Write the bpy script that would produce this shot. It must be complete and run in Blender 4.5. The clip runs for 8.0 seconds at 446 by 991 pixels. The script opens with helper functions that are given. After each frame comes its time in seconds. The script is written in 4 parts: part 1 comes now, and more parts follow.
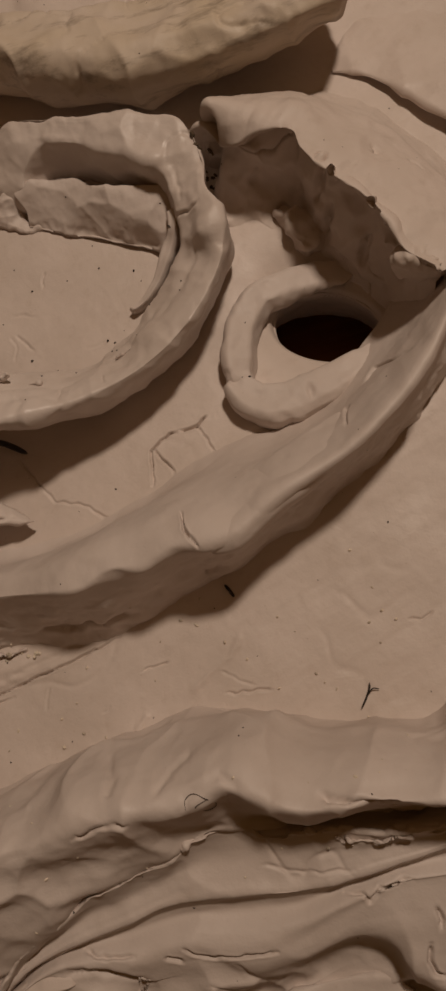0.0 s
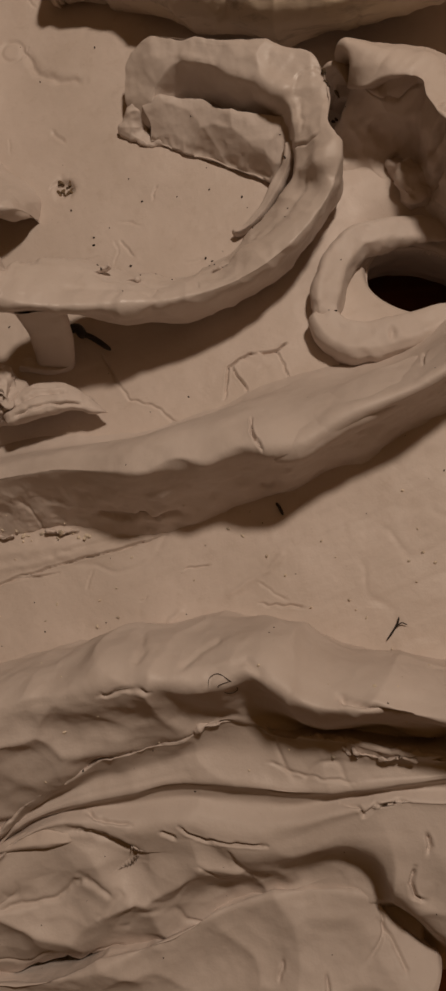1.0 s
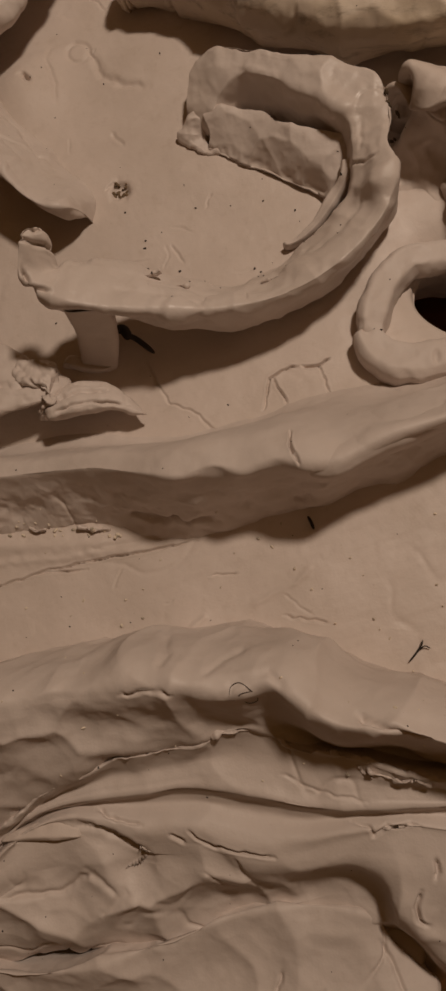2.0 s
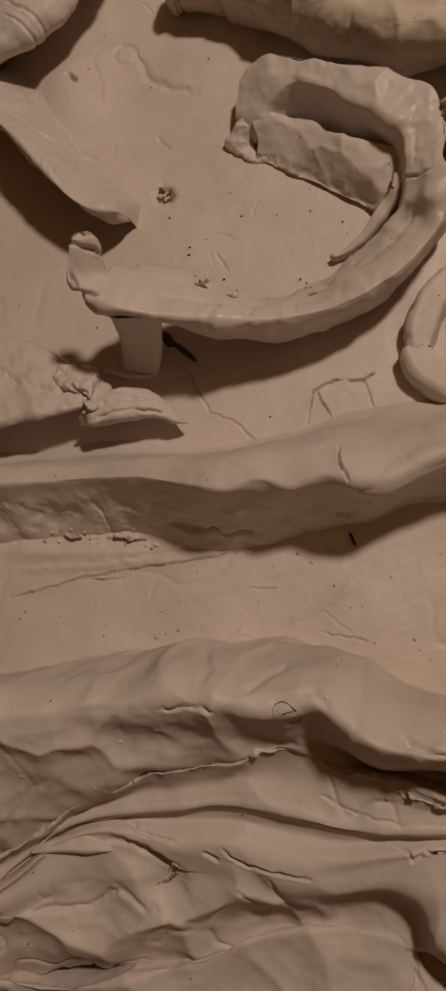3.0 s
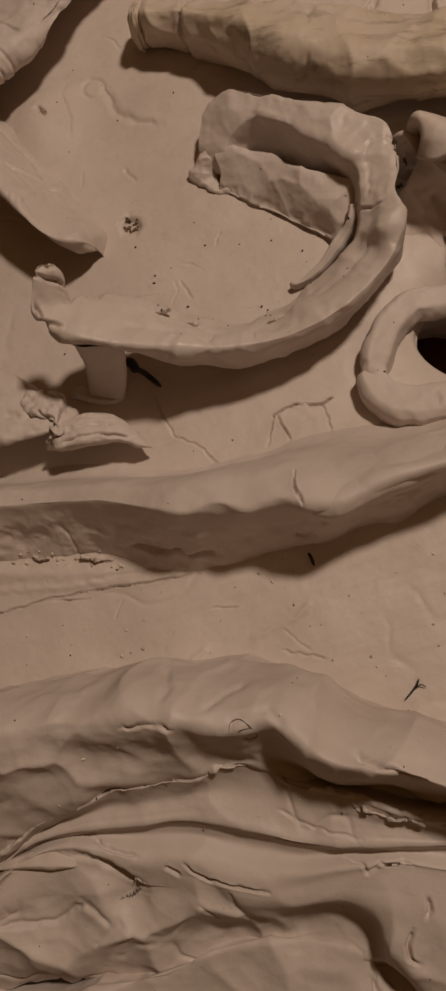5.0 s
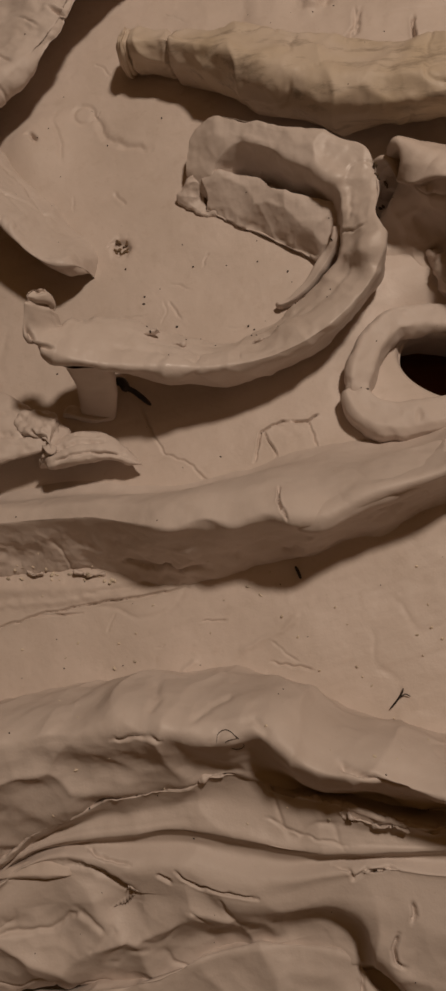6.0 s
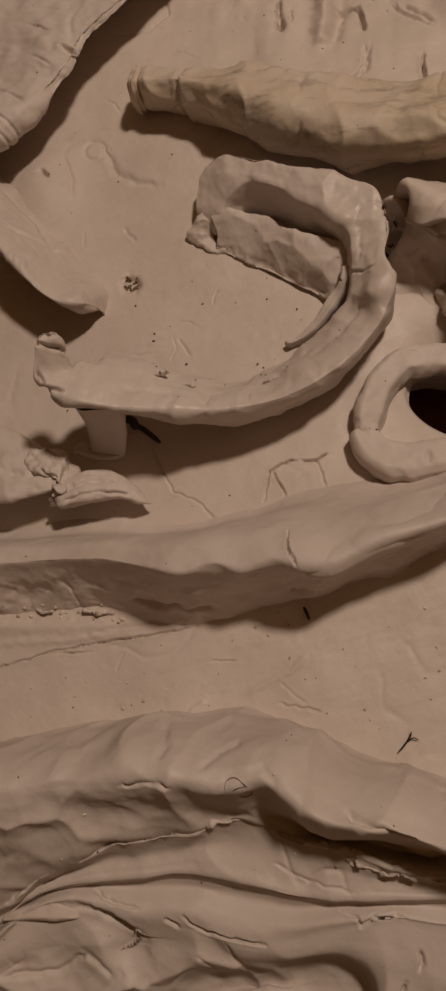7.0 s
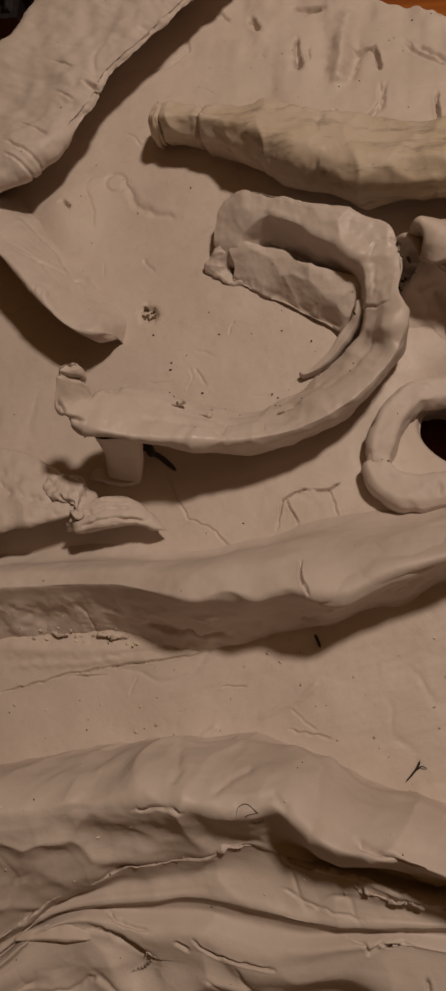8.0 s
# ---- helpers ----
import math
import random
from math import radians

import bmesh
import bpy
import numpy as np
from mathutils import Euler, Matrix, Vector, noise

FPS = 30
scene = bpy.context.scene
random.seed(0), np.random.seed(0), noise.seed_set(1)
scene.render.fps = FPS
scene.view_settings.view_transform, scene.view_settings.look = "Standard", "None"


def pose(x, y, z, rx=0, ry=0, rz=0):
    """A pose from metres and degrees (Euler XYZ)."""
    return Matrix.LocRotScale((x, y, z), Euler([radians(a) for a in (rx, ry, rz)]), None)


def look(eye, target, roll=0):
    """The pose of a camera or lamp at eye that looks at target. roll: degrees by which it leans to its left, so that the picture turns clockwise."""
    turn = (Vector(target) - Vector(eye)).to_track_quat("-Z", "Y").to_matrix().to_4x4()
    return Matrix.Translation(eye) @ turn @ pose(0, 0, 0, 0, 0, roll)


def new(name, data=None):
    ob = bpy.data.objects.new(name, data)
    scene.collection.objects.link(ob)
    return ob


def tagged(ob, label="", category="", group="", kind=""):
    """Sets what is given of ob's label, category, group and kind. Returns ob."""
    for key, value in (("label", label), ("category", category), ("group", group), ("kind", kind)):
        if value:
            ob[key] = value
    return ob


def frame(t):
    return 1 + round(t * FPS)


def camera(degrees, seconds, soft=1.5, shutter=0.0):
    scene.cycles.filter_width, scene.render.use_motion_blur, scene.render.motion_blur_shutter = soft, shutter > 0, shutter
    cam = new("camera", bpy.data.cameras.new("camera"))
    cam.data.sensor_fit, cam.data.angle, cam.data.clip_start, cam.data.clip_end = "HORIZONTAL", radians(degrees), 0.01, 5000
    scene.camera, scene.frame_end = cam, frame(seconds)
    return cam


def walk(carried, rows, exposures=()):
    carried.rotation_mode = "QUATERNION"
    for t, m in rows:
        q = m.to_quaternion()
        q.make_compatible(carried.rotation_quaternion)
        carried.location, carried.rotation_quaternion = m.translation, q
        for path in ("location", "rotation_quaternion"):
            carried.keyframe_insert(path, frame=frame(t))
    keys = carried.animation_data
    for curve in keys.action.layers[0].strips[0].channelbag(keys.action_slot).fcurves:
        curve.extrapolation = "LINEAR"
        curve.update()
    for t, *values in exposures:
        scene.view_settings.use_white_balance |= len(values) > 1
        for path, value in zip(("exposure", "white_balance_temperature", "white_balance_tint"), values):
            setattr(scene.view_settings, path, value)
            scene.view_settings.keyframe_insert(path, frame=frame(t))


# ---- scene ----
cam = camera(31.3, 8.0, soft=3.0)
PATH = [
    (0, (0.041, -0.073, 0.236), (-0.151, 0.367, -1.706), -37.6),
    (0.3, (0.026, -0.084, 0.253), (-0.101, 0.304, -1.704), -30.1),
    (0.5, (0.033, -0.108, 0.255), (-0.135, 0.362, -1.681), -30.0),
    (0.7, (0.021, -0.090, 0.250), (-0.097, 0.319, -1.704), -22.6),
    (1, (0.03, -0.099, 0.241), (-0.247, 0.353, -1.688), -34.8),
    (1.2, (0.022, -0.104, 0.236), (-0.27, 0.374, -1.684), -33.0),
    (2.3, (0.028, -0.095, 0.245), (-0.309, 0.364, -1.672), -35.0),
    (2.5, (0.023, -0.094, 0.244), (-0.309, 0.367, -1.674), -34.2),
    (3, (0.014, -0.095, 0.243), (-0.318, 0.373, -1.673), -32.3),
    (3.5, (0.015, -0.094, 0.244), (-0.311, 0.381, -1.671), -31.2),
    (4, (0.019, -0.093, 0.246), (-0.298, 0.387, -1.67), -30.1),
    (4.5, (0.021, -0.093, 0.247), (-0.291, 0.393, -1.668), -29.7),
    (6, (0.029, -0.092, 0.256), (-0.284, 0.425, -1.651), -29.3),
    (6.5, (0.026, -0.082, 0.258), (-0.295, 0.433, -1.648), -29.9),
    (7, (0.029, -0.081, 0.26), (-0.306, 0.446, -1.64), -30.3),
    (7.5, (0.028, -0.083, 0.263), (-0.311, 0.457, -1.633), -29.6),
    (8, (0.027, -0.078, 0.267), (-0.323, 0.481, -1.621), -29.1),
]
walk(cam, [(t, look(eye, target, roll)) for t, eye, target, roll in PATH], exposures=[(0, -0.07), (0.6, -0.03), (1.2, 0.0), (8, 0.0)])

# ---- light: one warm bulb up and to the right, in an added, unseen brown room ----
world = bpy.data.worlds.new("dark_outside")
world.use_nodes = True
world.node_tree.nodes["Background"].inputs[0].default_value = (1.0, 0.6, 0.3, 1)
world.node_tree.nodes["Background"].inputs[1].default_value = 0.01
scene.world = world
lamp = new("room_lamp", bpy.data.lights.new("room_lamp", "POINT"))
lamp.data.shadow_soft_size, lamp.data.energy = 0.045, 20.2
lamp.data.color = (1.0, 0.82, 0.66)
lamp.location = (0.32, 0.325, 0.895)

# ---- materials ----


def nodes_of(name):
    m = bpy.data.materials.new(name)
    m.use_nodes = True
    return m, m.node_tree.nodes, m.node_tree.links, m.node_tree.nodes["Principled BSDF"]


def clay(name, light, dark, grime, rough=(0.42, 0.66), dirt=0.5, bump=0.6, reach=(0.55, 0.75), stretch=1.0):
    """Modelling clay: two tones in broad patches, fine dirt and a soft finger-worn gloss."""
    m, n, l, p = nodes_of(name)
    co = n.new("ShaderNodeTexCoord")

    def tex(scale, detail, roughness=0.6):
        t = n.new("ShaderNodeTexNoise")
        t.inputs["Scale"].default_value, t.inputs["Detail"].default_value = scale, detail
        t.inputs["Roughness"].default_value = roughness
        l.new(co.outputs["Object"], t.inputs["Vector"])
        return t

    def ramp(src, a, b):
        r = n.new("ShaderNodeMapRange")
        r.inputs[1].default_value, r.inputs[2].default_value = a, b
        l.new(src, r.inputs[0])
        return r.outputs[0]

    def mix(fac, a, b):
        x = n.new("ShaderNodeMix")
        x.data_type = "RGBA"
        for sock, v in ((x.inputs[0], fac), (x.inputs[6], a), (x.inputs[7], b)):
            if isinstance(v, (tuple, float)):
                sock.default_value = v
            else:
                l.new(v, sock)
        return x.outputs[2]

    broad, mid, fine = tex(28, 4), tex(140, 5, 0.7), tex(900, 3)
    if stretch != 1.0:
        along = n.new("ShaderNodeMapping")
        along.inputs["Scale"].default_value = (stretch, 1, 1)
        l.new(co.outputs["Object"], along.inputs[0])
        l.new(along.outputs[0], mid.inputs["Vector"])
    col = mix(ramp(broad.outputs[0], 0.35, 0.65), (*light, 1), (*dark, 1))
    patch = n.new("ShaderNodeMath")
    patch.operation = "MULTIPLY"
    l.new(ramp(mid.outputs[0], *reach), patch.inputs[0])
    patch.inputs[1].default_value = dirt
    col = mix(patch.outputs[0], col, (*grime, 1))
    speck = n.new("ShaderNodeMath")
    speck.operation = "MULTIPLY"
    l.new(ramp(fine.outputs[0], 0.68, 0.76), speck.inputs[0])
    speck.inputs[1].default_value = 0.35
    col = mix(speck.outputs[0], col, (*grime, 1))
    l.new(col, p.inputs["Base Color"])
    rr = n.new("ShaderNodeMapRange")
    rr.inputs[1].default_value, rr.inputs[2].default_value = 0.3, 0.7
    rr.inputs[3].default_value, rr.inputs[4].default_value = rough
    l.new(tex(60, 4).outputs[0], rr.inputs[0])
    l.new(rr.outputs[0], p.inputs["Roughness"])
    p.inputs["Specular IOR Level"].default_value = 0.35
    b1, b2 = n.new("ShaderNodeBump"), n.new("ShaderNodeBump")
    b1.inputs["Strength"].default_value, b1.inputs["Distance"].default_value = bump * 0.4, 0.0012
    b2.inputs["Strength"].default_value, b2.inputs["Distance"].default_value = bump * 0.2, 0.0003
    l.new(tex(160, 6, 0.65).outputs[0], b1.inputs["Height"])
    l.new(tex(1300, 4).outputs[0], b2.inputs["Height"])
    l.new(b1.outputs[0], b2.inputs["Normal"])
    l.new(b2.outputs[0], p.inputs["Normal"])
    return m


def plain(name, color, rough=0.6, scale=300.0, spread=0.4):
    m, n, l, p = nodes_of(name)
    co, t, r = n.new("ShaderNodeTexCoord"), n.new("ShaderNodeTexNoise"), n.new("ShaderNodeValToRGB")
    t.inputs["Scale"].default_value = scale
    l.new(co.outputs["Object"], t.inputs["Vector"])
    l.new(t.outputs[0], r.inputs[0])
    r.color_ramp.elements[0].position, r.color_ramp.elements[1].position = 0.3, 0.7
    r.color_ramp.elements[0].color = (*[c * (1 - spread) for c in color], 1)
    r.color_ramp.elements[1].color = (*[c * (1 + spread) for c in color], 1)
    l.new(r.outputs[0], p.inputs["Base Color"])
    p.inputs["Roughness"].default_value = rough
    return m


CLAY = clay("grey_clay", (0.62, 0.53, 0.478), (0.56, 0.475, 0.42), (0.38, 0.29, 0.22), dirt=0.25)
CLAY_PALE = clay("pale_worked_clay", (0.615, 0.535, 0.49), (0.555, 0.475, 0.428), (0.42, 0.33, 0.26), dirt=0.15, rough=(0.46, 0.66))
CLAY_WET = clay("damp_smoothed_clay", (0.62, 0.54, 0.495), (0.55, 0.47, 0.42), (0.40, 0.31, 0.24), dirt=0.2, rough=(0.3, 0.6))
CLAY_OLD = clay("yellowed_clay", (0.59, 0.50, 0.425), (0.52, 0.425, 0.32), (0.27, 0.215, 0.165), dirt=0.75, reach=(0.53, 0.66), stretch=0.25)
DARK = plain("dark_debris", (0.02, 0.013, 0.008), 0.7)
CRUMB = plain("dry_clay_crumb", (0.6, 0.52, 0.42), 0.8)


def wood():
    m, n, l, p = nodes_of("orange_varnished_wood")
    co, mp, t, r = (n.new("ShaderNode" + k) for k in ("TexCoord", "Mapping", "TexNoise", "ValToRGB"))
    mp.inputs["Scale"].default_value = (6, 90, 20)
    t.inputs["Scale"].default_value, t.inputs["Detail"].default_value = 2.0, 6
    l.new(co.outputs["Object"], mp.inputs[0])
    l.new(mp.outputs[0], t.inputs["Vector"])
    l.new(t.outputs[0], r.inputs[0])
    r.color_ramp.elements[0].position, r.color_ramp.elements[1].position = 0.3, 0.7
    r.color_ramp.elements[0].color, r.color_ramp.elements[1].color = (0.22, 0.055, 0.008, 1), (0.38, 0.12, 0.018, 1)
    l.new(r.outputs[0], p.inputs["Base Color"])
    p.inputs["Roughness"].default_value = 0.35
    return m


WOOD = wood()

# ---- shaping: all plans in millimetres ----
MM = 0.001


def lattice(i, j, k, seed):
    h = (i * 374761393 + j * 668265263 + k * 1274126177 + seed * 974634777) & 0x7FFFFFFF
    h = ((h ^ (h >> 13)) * 1103515245 + 12345) & 0x7FFFFFFF
    return ((h ^ (h >> 16)) & 0xFFFF) / 32767.5 - 1.0


def value_noise(p, size, seed=0):
    """Smooth noise from -1 to 1 at the points p (n x 3), with lumps of about that size."""
    q = p / size + 517.3
    i = np.floor(q).astype(np.int64)
    f = q - i
    f = f * f * f * (f * (f * 6 - 15) + 10)
    out = 0
    for a in (0, 1):
        for b in (0, 1):
            for c in (0, 1):
                w = (f[:, 0] if a else 1 - f[:, 0]) * (f[:, 1] if b else 1 - f[:, 1]) * (f[:, 2] if c else 1 - f[:, 2])
                out = out + w * lattice(i[:, 0] + a, i[:, 1] + b, i[:, 2] + c, seed)
    return out


def lumps(p, parts, seed=0):
    """Sum of noises: parts are (size, height) pairs."""
    return sum(h * value_noise(p, s, seed + 7 * n) for n, (s, h) in enumerate(parts))


def dents(p, size, depth, seed=0):
    """Soft thumb presses of uneven size and depth, scattered over the plan."""
    out = np.zeros(len(p))
    q = p / size + 311.7
    i = np.floor(q).astype(np.int64)
    for a in (-1, 0, 1):
        for b in (-1, 0, 1):
            ci, cj = i[:, 0] + a, i[:, 1] + b
            z0 = 0 * ci
            dx = ci + 0.5 + 0.45 * lattice(ci, cj, z0, seed) - q[:, 0]
            dy = cj + 0.5 + 0.45 * lattice(ci, cj, z0, seed + 3) - q[:, 1]
            turn = 3.1 * lattice(ci, cj, z0, seed + 5)
            u, v = dx * np.cos(turn) + dy * np.sin(turn), dy * np.cos(turn) - dx * np.sin(turn)
            wide = 0.34 + 0.14 * lattice(ci, cj, z0, seed + 7)
            d2 = (u / wide) ** 2 + (v / (0.6 * wide)) ** 2
            out -= depth * (0.55 + 0.45 * lattice(ci, cj, z0, seed + 9)) * np.exp(-d2 ** 1.4)
    return out


def thumbed(p, size, depth, seed=0, soft=0.03):
    """Shallow bowls pressed side by side, with narrow raised ridges left between them."""
    q = np.stack([p[:, 0] + 0.37 * p[:, 2], p[:, 1] + 0.61 * p[:, 2]], 1) / size + 211.3
    q = q + 0.3 * np.stack([value_noise(p, size * 0.8, seed + 1), value_noise(p, size * 0.8, seed + 2)], 1)
    i = np.floor(q).astype(np.int64)
    total = np.zeros(len(p))
    for a in (-1, 0, 1):
        for b in (-1, 0, 1):
            ci, cj = i[:, 0] + a, i[:, 1] + b
            dx = ci + 0.5 + 0.42 * lattice(ci, cj, 0 * ci, seed + 3) - q[:, 0]
            dy = cj + 0.5 + 0.42 * lattice(ci, cj, 0 * ci, seed + 4) - q[:, 1]
            total += np.exp(-(dx * dx + dy * dy - 0.1 * lattice(ci, cj, 0 * ci, seed + 5)) / soft)
    return depth * (-soft * np.log(total + 1e-30) - 0.15)


def creases(p, size, depth, seed=0):
    """Thin broken crease lines, as where clay has been folded on itself."""
    line = np.abs(value_noise(p, size, seed) + 0.25 * value_noise(p, size / 3, seed + 1))
    where = np.clip(value_noise(p, size * 0.9, seed + 2) * 3 - 0.3, 0, 1)
    return -depth * where * np.exp(-(line / 0.05) ** 2)


def curve(points, n, closed=False):
    """A smooth curve through the points, as n points at even steps."""
    p = np.array(points, float)
    ext = np.vstack([2 * p[0] - p[1], p, 2 * p[-1] - p[-2]])
    out = []
    for k in range(len(p) - 1):
        p0, p1, p2, p3 = ext[k:k + 4]
        t = np.linspace(0, 1, 24, endpoint=False)[:, None]
        d01, d12, d23 = (max(np.linalg.norm(b - a) ** 0.5, 1e-3) for a, b in ((p0, p1), (p1, p2), (p2, p3)))
        m1 = (p2 - p1) + d12 * ((p1 - p0) / d01 - (p2 - p0) / (d01 + d12))
        m2 = (p2 - p1) + d12 * ((p3 - p2) / d23 - (p3 - p1) / (d12 + d23))
        out.append((2 * t**3 - 3 * t**2 + 1) * p1 + (t**3 - 2 * t**2 + t) * m1 + (3 * t**2 - 2 * t**3) * p2 + (t**3 - t**2) * m2)
    out = np.vstack(out + [p[-1:]])
    s = np.r_[0, np.cumsum(np.linalg.norm(np.diff(out[:, :2], axis=0), axis=1) + 1e-9)]
    at = np.linspace(0, s[-1], n)
    return np.stack([np.interp(at, s, out[:, k]) for k in range(out.shape[1])], 1)


def near_line(p, pts):
    """Distance in plan from the points p to a polyline, and how far along it (0 to 1)."""
    pts = np.array(pts, float)
    best, along = np.full(len(p), 1e9), np.zeros(len(p))
    for k, (a, b) in enumerate(zip(pts[:-1], pts[1:])):
        ab = b - a
        t = np.clip(((p[:, :2] - a) @ ab) / (ab @ ab), 0, 1)
        d = np.linalg.norm(p[:, :2] - a - t[:, None] * ab, axis=1)
        along = np.where(d < best, (k + t) / (len(pts) - 1), along)
        best = np.minimum(best, d)
    return best, along


def groove(p, pts, wide, deep, seed=0, ragged=0.5, lip=0.08):
    """How much a scratch or crack along pts lowers the surface at p, with a slight raised lip beside it."""
    out = np.zeros(len(p))
    a = np.array(pts, float)
    lo, hi = a.min(0) - 5 * wide - 1, a.max(0) + 5 * wide + 1
    near = np.where(((p[:, :2] > lo) & (p[:, :2] < hi)).all(1))[0]
    if len(near):
        q = p[near].copy()
        q[:, :2] += ragged * np.stack([value_noise(q * (1, 1, 0), 2.2, seed), value_noise(q * (1, 1, 0), 2.2, seed + 5)], 1)
        d, t = near_line(q, pts)
        fade = np.clip(np.minimum(t, 1 - t) * 8, 0.25, 1)
        out[near] = -deep * fade * (np.exp(-(d / wide) ** 2) - lip * np.exp(-((d - 2.2 * wide) / wide) ** 2))
    return out


def sheet(name, grid, material, wrap=False, keep=None):
    """A mesh object from a grid of points (nu x nv x 3) in millimetres."""
    nu, nv = grid.shape[:2]
    idx = np.arange(nu * nv).reshape(nu, nv)
    if wrap:
        idx = np.hstack([idx, idx[:, :1]])
    quads = np.stack([idx[:-1, :-1], idx[1:, :-1], idx[1:, 1:], idx[:-1, 1:]], -1).reshape(-1, 4)
    if keep is not None:
        quads = quads[keep.reshape(-1)[quads].all(1)]
        used = np.zeros(nu * nv, bool)
        used[quads.reshape(-1)] = True
        order = np.cumsum(used) - 1
        quads, verts = order[quads], grid.reshape(-1, 3)[used]
    else:
        verts = grid.reshape(-1, 3)
    me = bpy.data.meshes.new(name)
    me.vertices.add(len(verts))
    me.vertices.foreach_set("co", (verts * MM).astype(np.float32).reshape(-1))
    me.loops.add(4 * len(quads))
    me.loops.foreach_set("vertex_index", quads.astype(np.int32).reshape(-1))
    me.polygons.add(len(quads))
    me.polygons.foreach_set("loop_start", np.arange(0, 4 * len(quads), 4, dtype=np.int32))
    me.update(calc_edges=True)
    me.polygons.foreach_set("use_smooth", np.ones(len(quads), bool))
    me.materials.append(material)
    return new(name, me)


def normals(grid, wrap):
    if wrap:
        dv = np.roll(grid, -1, 1) - np.roll(grid, 1, 1)
    else:
        dv = np.gradient(grid, axis=1)
    nrm = np.cross(np.gradient(grid, axis=0), dv)
    return nrm / (np.linalg.norm(nrm, axis=2, keepdims=True) + 1e-9)


def worked(grid, wrap, relief, seed=0, facets=None, marks=(), presses=(), folds=None, taper=None, thumbs=()):
    """Push a grid out and in along its normals: hand-made unevenness, thumb presses, creases, scratches."""
    nrm = normals(grid, wrap)
    if wrap:
        inside = grid - grid.mean(1, keepdims=True)
        nrm = nrm * np.sign((nrm * inside).sum())
    else:
        nrm = nrm * np.sign(nrm[..., 2].sum())
    p = grid.reshape(-1, 3)
    d = lumps(p, relief, seed)
    if facets:
        d = d + dents(p, *facets, seed=seed + 50)
    if folds:
        d = d + creases(p, *folds, seed=seed + 60)
    for k, (size, depth) in enumerate(thumbs):
        d = d + thumbed(p, size, depth, seed + 70 + k)
    for k, (pts, wide, deep) in enumerate(marks):
        d = d + groove(p, pts, wide, deep, seed + k)
    for x, y, r, deep in presses:
        d = d - deep * np.exp(-(((p[:, 0] - x) ** 2 + (p[:, 1] - y) ** 2) / r**2) ** 1.5)
    d = d.reshape(grid.shape[:2])[..., None]
    if taper is not None:
        d = d * taper
    return grid + nrm * d


def ragged(grid, row, reach, amount, size, seed=0):
    """Tear a lip: shift the rows near one row (0 to 1 across) back and forth and up and down along its length."""
    v = np.linspace(0, 1, grid.shape[1])
    w = np.exp(-((v - row) / reach) ** 2)[None, :]
    line = grid[:, int(row * (grid.shape[1] - 1))]
    a, b = (lumps(line, ((size, amount), (size / 3, amount * 0.6)), seed + k)[:, None] for k in (0, 30))
    grid[..., 1] += a * w
    grid[..., 2] += 0.6 * b * w
    return grid


def loft(rails, nu, nv):
    """A smooth surface across rails: each a list of (x, y, z) along the form."""
    lines = np.stack([curve(r, nu) for r in rails], 1)
    grid = np.empty((nu, nv, 3))
    k = len(rails)
    span = np.linalg.norm(np.diff(lines, axis=1), axis=2).mean(0)
    s = np.r_[0, np.cumsum(span)]
    at = np.linspace(0, s[-1], nv)
    ext = np.concatenate([2 * lines[:, :1] - lines[:, 1:2], lines, 2 * lines[:, -1:] - lines[:, -2:-1]], 1)
    seg = np.clip(np.searchsorted(s, at, side="right") - 1, 0, k - 2)
    t = ((at - s[seg]) / (s[seg + 1] - s[seg]))[None, :, None]
    p0, p1, p2, p3 = ext[:, seg], ext[:, seg + 1], ext[:, seg + 2], ext[:, seg + 3]
    return p1 + 0.5 * t * (p2 - p0 + t * (2 * p0 - 5 * p1 + 4 * p2 - p3 + t * (3 * (p1 - p2) + p3 - p0)))


def shift(rail, dx=0, dy=0, z=None, dz=0):
    return [(x + dx, y + dy, (h if z is None else z) + dz) for x, y, h in rail]


